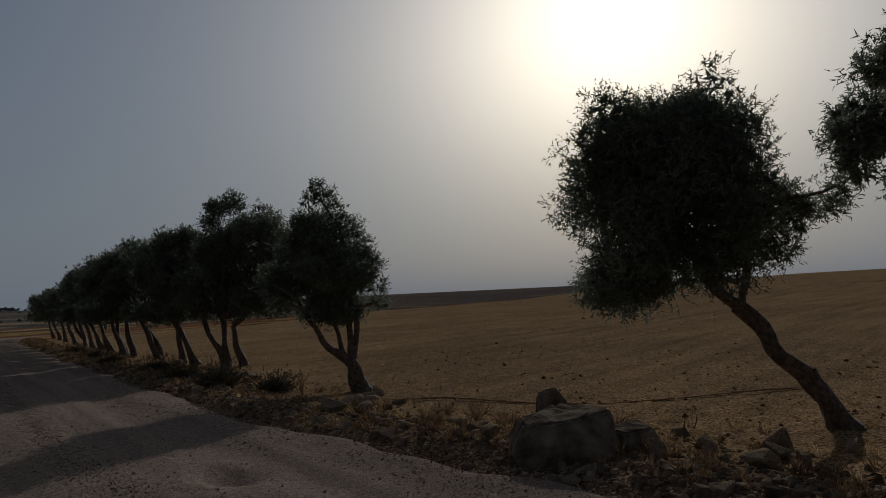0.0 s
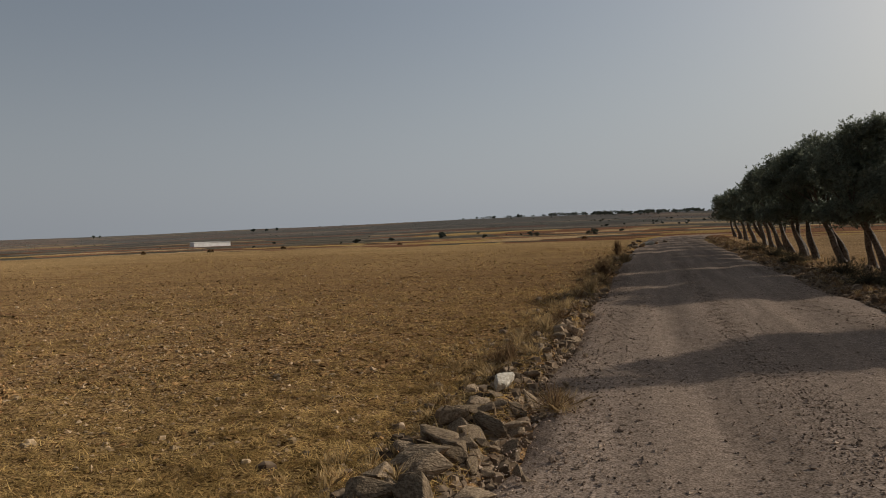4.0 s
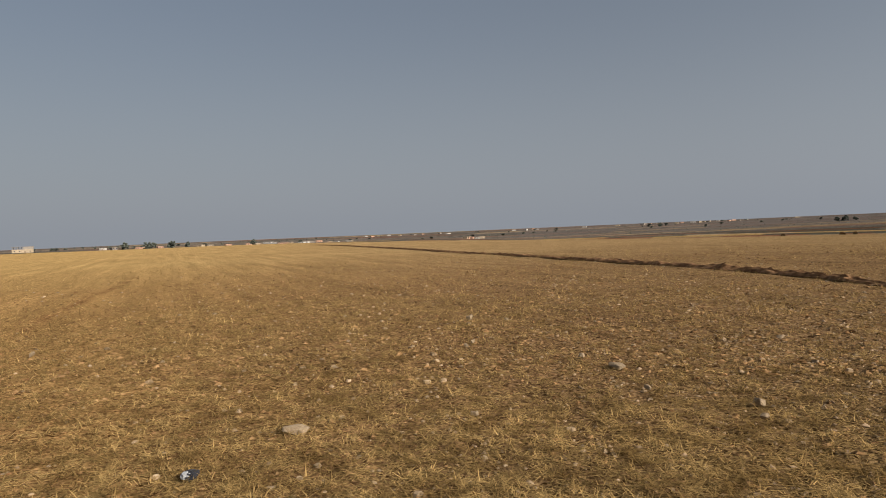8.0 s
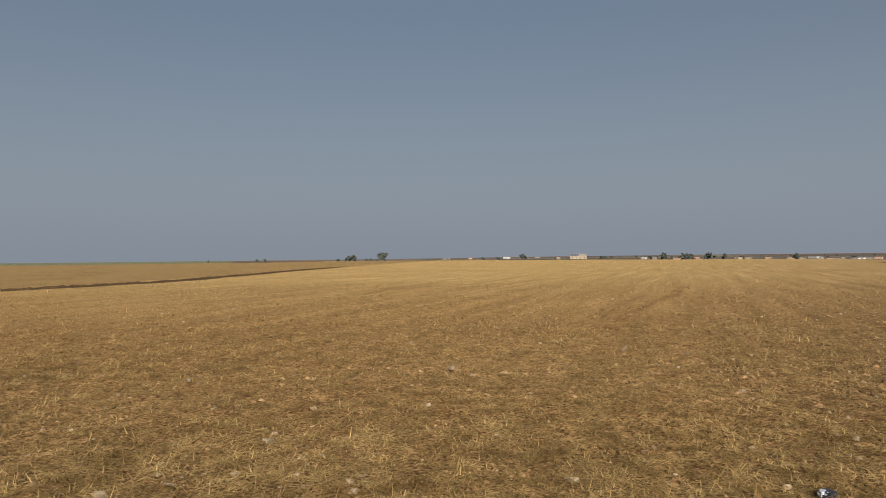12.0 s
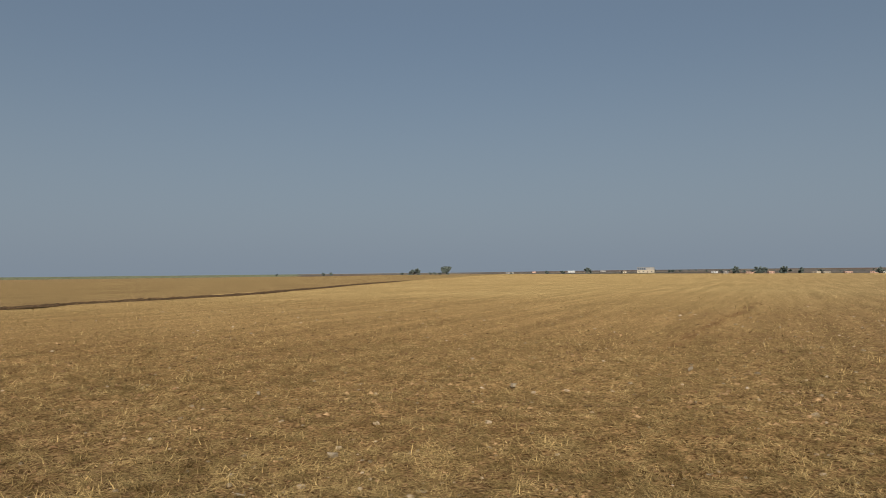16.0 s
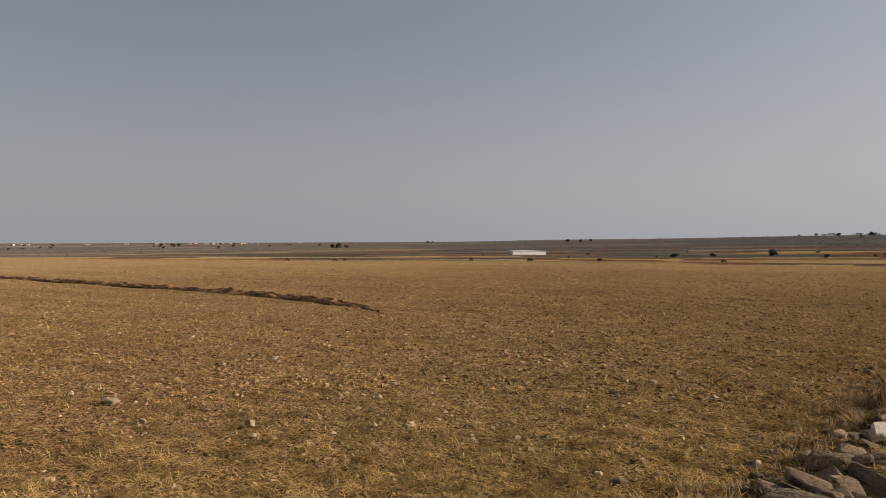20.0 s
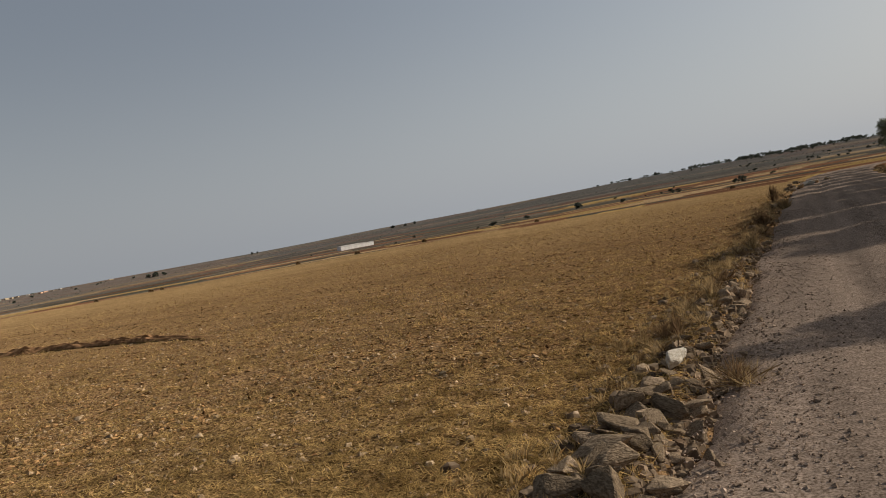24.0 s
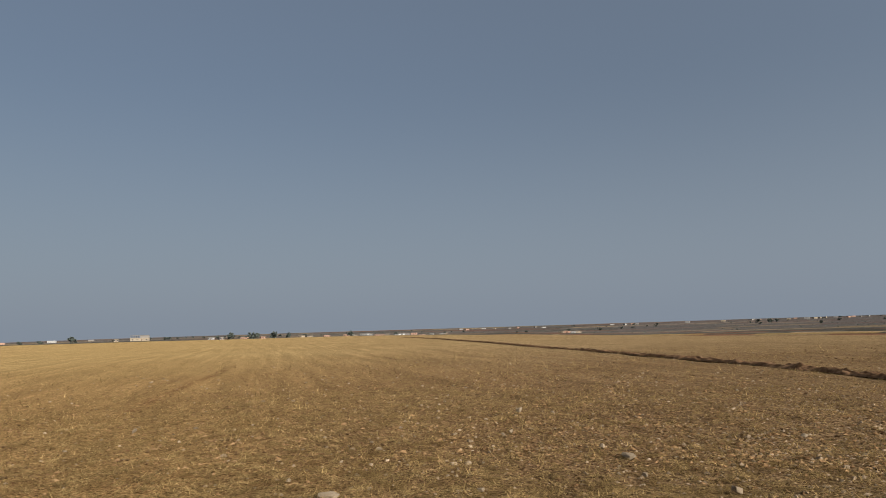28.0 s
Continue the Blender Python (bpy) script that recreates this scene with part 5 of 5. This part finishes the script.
def build_unfinished():
    """The half-built house: a finished ground floor and a bare frame above."""
    ob = building("unfinished_house", 112.2, 900, 20, 12, 3.3, M_CREAM, "unfinished two-storey house with a bare concrete frame above", "house", -6, 1, 4, True, 0.3)
    bm = bmesh.new()
    box(bm, 1.0, 9.9, -5.9, 5.9, 3.3, 6.4)
    part("upper_wall", bm, M_CONCRETE, ob)
    for k in range(5):
        for y in (-5.5, 5.5):
            bm = bmesh.new()
            box(bm, -9.7 + k * 2.5, -9.2 + k * 2.5, y - 0.25, y + 0.25, 3.3, 6.4)
            part("pillar", bm, M_CONCRETE, ob)
    bm = bmesh.new()
    box(bm, -10.2, 10.2, -6.2, 6.2, 6.4, 6.75)
    part("slab", bm, M_CONCRETE, ob)


def build_shed():
    """The long white shed in the dip."""
    ob = new("shed")
    bm = bmesh.new()
    box(bm, -7.5, 7.5, -2.5, 2.5, -1.0, 1.65)
    part("wall", bm, M_WHITE, ob)
    for k in range(12):
        x = -7.5 + k * 15.0 / 12
        bm = bmesh.new()
        box(bm, x + 0.03, x + 15.0 / 12 - 0.03, -2.65, 2.65, 1.66, 1.9 - 0.012 * (k - 5) ** 2 * (k > 5))
        part("roof_panel", bm, M_WHITE, ob)
    for x in (-3.5, 2.2):
        bm = bmesh.new()
        box(bm, x, x + 1.0, -2.55, -2.45, 0.0, 1.5)
        part("door", bm, M_WHITE, ob)
    x, y = polar(35.3, 300)
    ob.matrix_world = pose(x, y, float(ground_height(x, y)), 0, 0, 35.3 + 20)
    tagged(ob, "long low white shed alone between the fields", "shed")


build_villa()
build_unfinished()
build_shed()


def build_village():
    rng = random.Random(9)
    spots = []
    for turn in (103.2, 104.6, 106.4, 107.1, 99.6, 113.9, 100.2, 98.2):
        spots.append((turn, rng.uniform(820, 900)))
    for k in range(17):
        spots.append((88.5 + k * 0.52 + rng.uniform(-0.25, 0.25), rng.uniform(830, 1250)))
    for turn in (78.1, 78.5, 78.8, 77.8, 79.0):
        spots.append((turn, 880))
    for turn in (57.3, 57.8, 58.2, 58.5, 59.3, 60.0, 60.3, 60.6, 61.1, 61.9, 62.3, 63.6, 64.3, 64.7, 64.9, 73.2, 73.5, 74.1, 75.1, 66.8, 69.4, 53.9, 80.5, 81.2, 82.6, 83.3, 84.5, 85.4, 86.2, 86.8, 87.3):
        spots.append((turn, rng.uniform(2100, 2500)))
    for turn in (115.5, 118.0, 121.0, 123.0):
        spots.append((turn, rng.uniform(1400, 1900)))
    for turn, d in spots:
        near = d < 1200
        wide = rng.uniform(4.5, 7.5) if near else rng.uniform(7, 14)
        high = rng.uniform(1.7, 2.4) if near else rng.uniform(2.4, 4.0)
        mat, word = rng.choice(((M_LIME, "off-white"), (M_LIME, "off-white"), (M_CREAM, "cream"), (M_CREAM, "cream"), (M_PINK, "salmon"), (M_CONCRETE, "grey")))
        building("farmhouse", turn, d, wide, rng.uniform(7, 10), high, mat, f"distant {word} flat-roofed farmhouse on the plain", "house", rng.uniform(-35, 35), 2 if high > 5.5 else 1, 3, True, 0.4, "houses of the far villages")


build_village()


# ------------------------------------------------------------------ distant trees
def far_tree_meshes(seed, tall):
    rng = np.random.default_rng(seed)
    v, f = tube(bent((0, 0, -0.08), (0.03, 0.02, 0.55), rng, 5, 0.05), np.linspace(0.035, 0.015, 5), 6, seed)
    trunk = mesh_of("trunk", v, f, M_BARK, True)
    centres, radii = [], []
    for _ in range(16):
        w = rng.normal(size=3)
        w /= np.linalg.norm(w)
        k = rng.uniform(0.2, 0.8)
        centres.append((w[0] * k * (0.22 if tall else 0.42), w[1] * k * (0.22 if tall else 0.42), 0.5 + w[2] * k * 0.42))
        radii.append(rng.uniform(0.12, 0.2))
    v, f = leaf_cloud(centres, radii, 900, 0.12, rng, twig=0.07)
    mid = (v[0::4] + v[2::4]) / 2
    half = (v[1::4] - v[3::4]) * 1.2
    v[1::4], v[3::4] = mid + half, mid - half
    return trunk, mesh_of("crown", v, f, M_HAZED_LEAF)


FAR_TREES = [far_tree_meshes(60 + k, k in (2, 3)) for k in range(5)]


def far_tree(turn, d, high, kind, wide=1.0, label="dark tree far off on the plain", group="trees on the plain"):
    x, y = polar(turn, d)
    high = high * (0.68 if d > 900 else 1.0)
    ob = new("tree")
    for name, me in zip(("trunk", "crown"), FAR_TREES[kind]):
        p = new(name, me)
        p.parent = ob
    ob.matrix_world = pose(x, y, float(ground_height(x, y)) - 0.12 * high, 0, 0, (turn * 37) % 360) @ Matrix.Diagonal((high * wide, high * wide, high, 1))
    return tagged(ob, label, "tree", group)


def build_far_trees():
    rng = random.Random(4)
    for turn, d, high, kind, wide in ((128.3, 420, 6.6, 2, 1.3), (130.6, 430, 4.6, 0, 1.3), (131.1, 428, 4.0, 1, 1.4), (129.6, 425, 1.8, 4, 1.4), (129.2, 425, 1.8, 0, 1.4), (128.8, 425, 1.8, 1, 1.3), (131.9, 430, 1.7, 4, 2.0),
                                      (137.7, 470, 2.6, 0, 1.0), (138.3, 470, 2.6, 1, 1.0), (142.0, 480, 2.0, 4, 1.2), (116.7, 560, 5.6, 1, 1.3), (118.7, 700, 3.6, 0, 1.6), (120.0, 700, 4.0, 4, 1.3), (122.9, 800, 3.5, 2, 1.0),
                                      (105.7, 600, 7.0, 0, 1.3), (104.1, 600, 7.5, 1, 1.3), (103.7, 600, 6.5, 4, 1.2), (102.35, 600, 7.4, 0, 1.1), (101.2, 600, 6.5, 1, 0.9), (96.3, 900, 9.0, 4, 1.2),
                                      (51.3, 1000, 9.0, 0, 1.5), (50.8, 1000, 12.0, 1, 1.4), (50.2, 1000, 8.0, 4, 1.5), (64.4, 1500, 11.0, 0, 1.4), (63.6, 1500, 14.0, 1, 1.0), (63.1, 1500, 12.0, 2, 1.0),
                                      (43.5, 1900, 14.0, 2, 0.9), (43.1, 1900, 12.0, 3, 0.9), (16.83, 260, 2.6, 0, 1.5), (4.46, 165, 1.7, 1, 1.4), (4.9, 168, 1.1, 4, 1.3), (10.5, 1400, 12.0, 3, 1.3),
                                      (21.0, 240, 1.4, 4, 2.0), (9.5, 190, 1.5, 0, 1.2), (9.0, 192, 1.4, 1, 1.2), (32.0, 1400, 10.0, 4, 1.8), (31.0, 1400, 9.0, 1, 1.6), (30.2, 1400, 11.0, 3, 1.3), (12.5, 1400, 9, 0, 1.6)):
        far_tree(turn, d, high, kind, wide)
    for k in range(20):            # dark green scrub on the slope
        far_tree(rng.triangular(-6, 7, -1), rng.uniform(420, 900), rng.uniform(0.9, 2.2), (0, 1, 4)[k % 3], rng.uniform(1.4, 2.4), "dark green bush on the slope beyond the road", "bushes on the slope")
    for _ in range(26):
        far_tree(rng.uniform(6, 27), rng.uniform(2300, 2700), rng.uniform(3, 5.5), rng.randrange(5), rng.uniform(1.2, 2.2), "small dark tree on the far ridge", "trees on the far ridge")
    for _ in range(80):
        far_tree(rng.uniform(52, 112), rng.uniform(1000, 2400), rng.uniform(4, 8), rng.randrange(5), rng.uniform(1.2, 2.2), "small dark tree among the far houses", "trees on the far ridge")
    for _ in range(13):
        far_tree(rng.uniform(0, 40), rng.uniform(150, 420), rng.uniform(0.5, 1.3), rng.randrange(5), rng.uniform(1.2, 2.2), "scrubby bush on the strips beyond the field", "bushes beyond the field")
    for turn in (174.2, 174.6, 175.1, 176.2, 178.8):
        far_tree(turn, 250, rng.uniform(1.0, 1.8), 4, 1.7, "low hedge bush by the salmon house", "bushes beyond the field")


build_far_trees()


def build_far_woods():
    """The bushy skyline behind the road's end: far woods in one mesh."""
    rng = random.Random(6)
    parts_v, parts_f, at = [], [], 0
    crowns = []
    for _, crown in FAR_TREES:
        v = np.empty(len(crown.vertices) * 3)
        crown.vertices.foreach_get("co", v)
        crowns.append((v.reshape(-1, 3), np.arange(len(crown.vertices)).reshape(-1, 4)))
    for k in range(330):
        back = k % 3 > 0
        turn = rng.triangular(-8, 16 if back else 12, 0)
        d, high = (rng.uniform(1950, 2230), rng.uniform(6, 13)) if back else (rng.uniform(1150, 1600), rng.uniform(2.5, 6))
        high *= 1.0 if turn < 8 else 0.65
        v, f = crowns[rng.randrange(5)]
        v, f = v[:1200], f[:300]
        x, y = polar(turn, d)
        wide = high * rng.uniform(0.9, 1.9)
        parts_v.append(v * (wide, wide, high) + (x, y, float(ground_height(x, y)) - 0.12 * high))
        parts_f.append(f + at)
        at += len(v)
    stuff("woods", np.concatenate(parts_v), np.concatenate(parts_f), M_HAZED_LEAF, "dark line of bushy trees on the skyline behind the road", "woods")


build_far_woods()
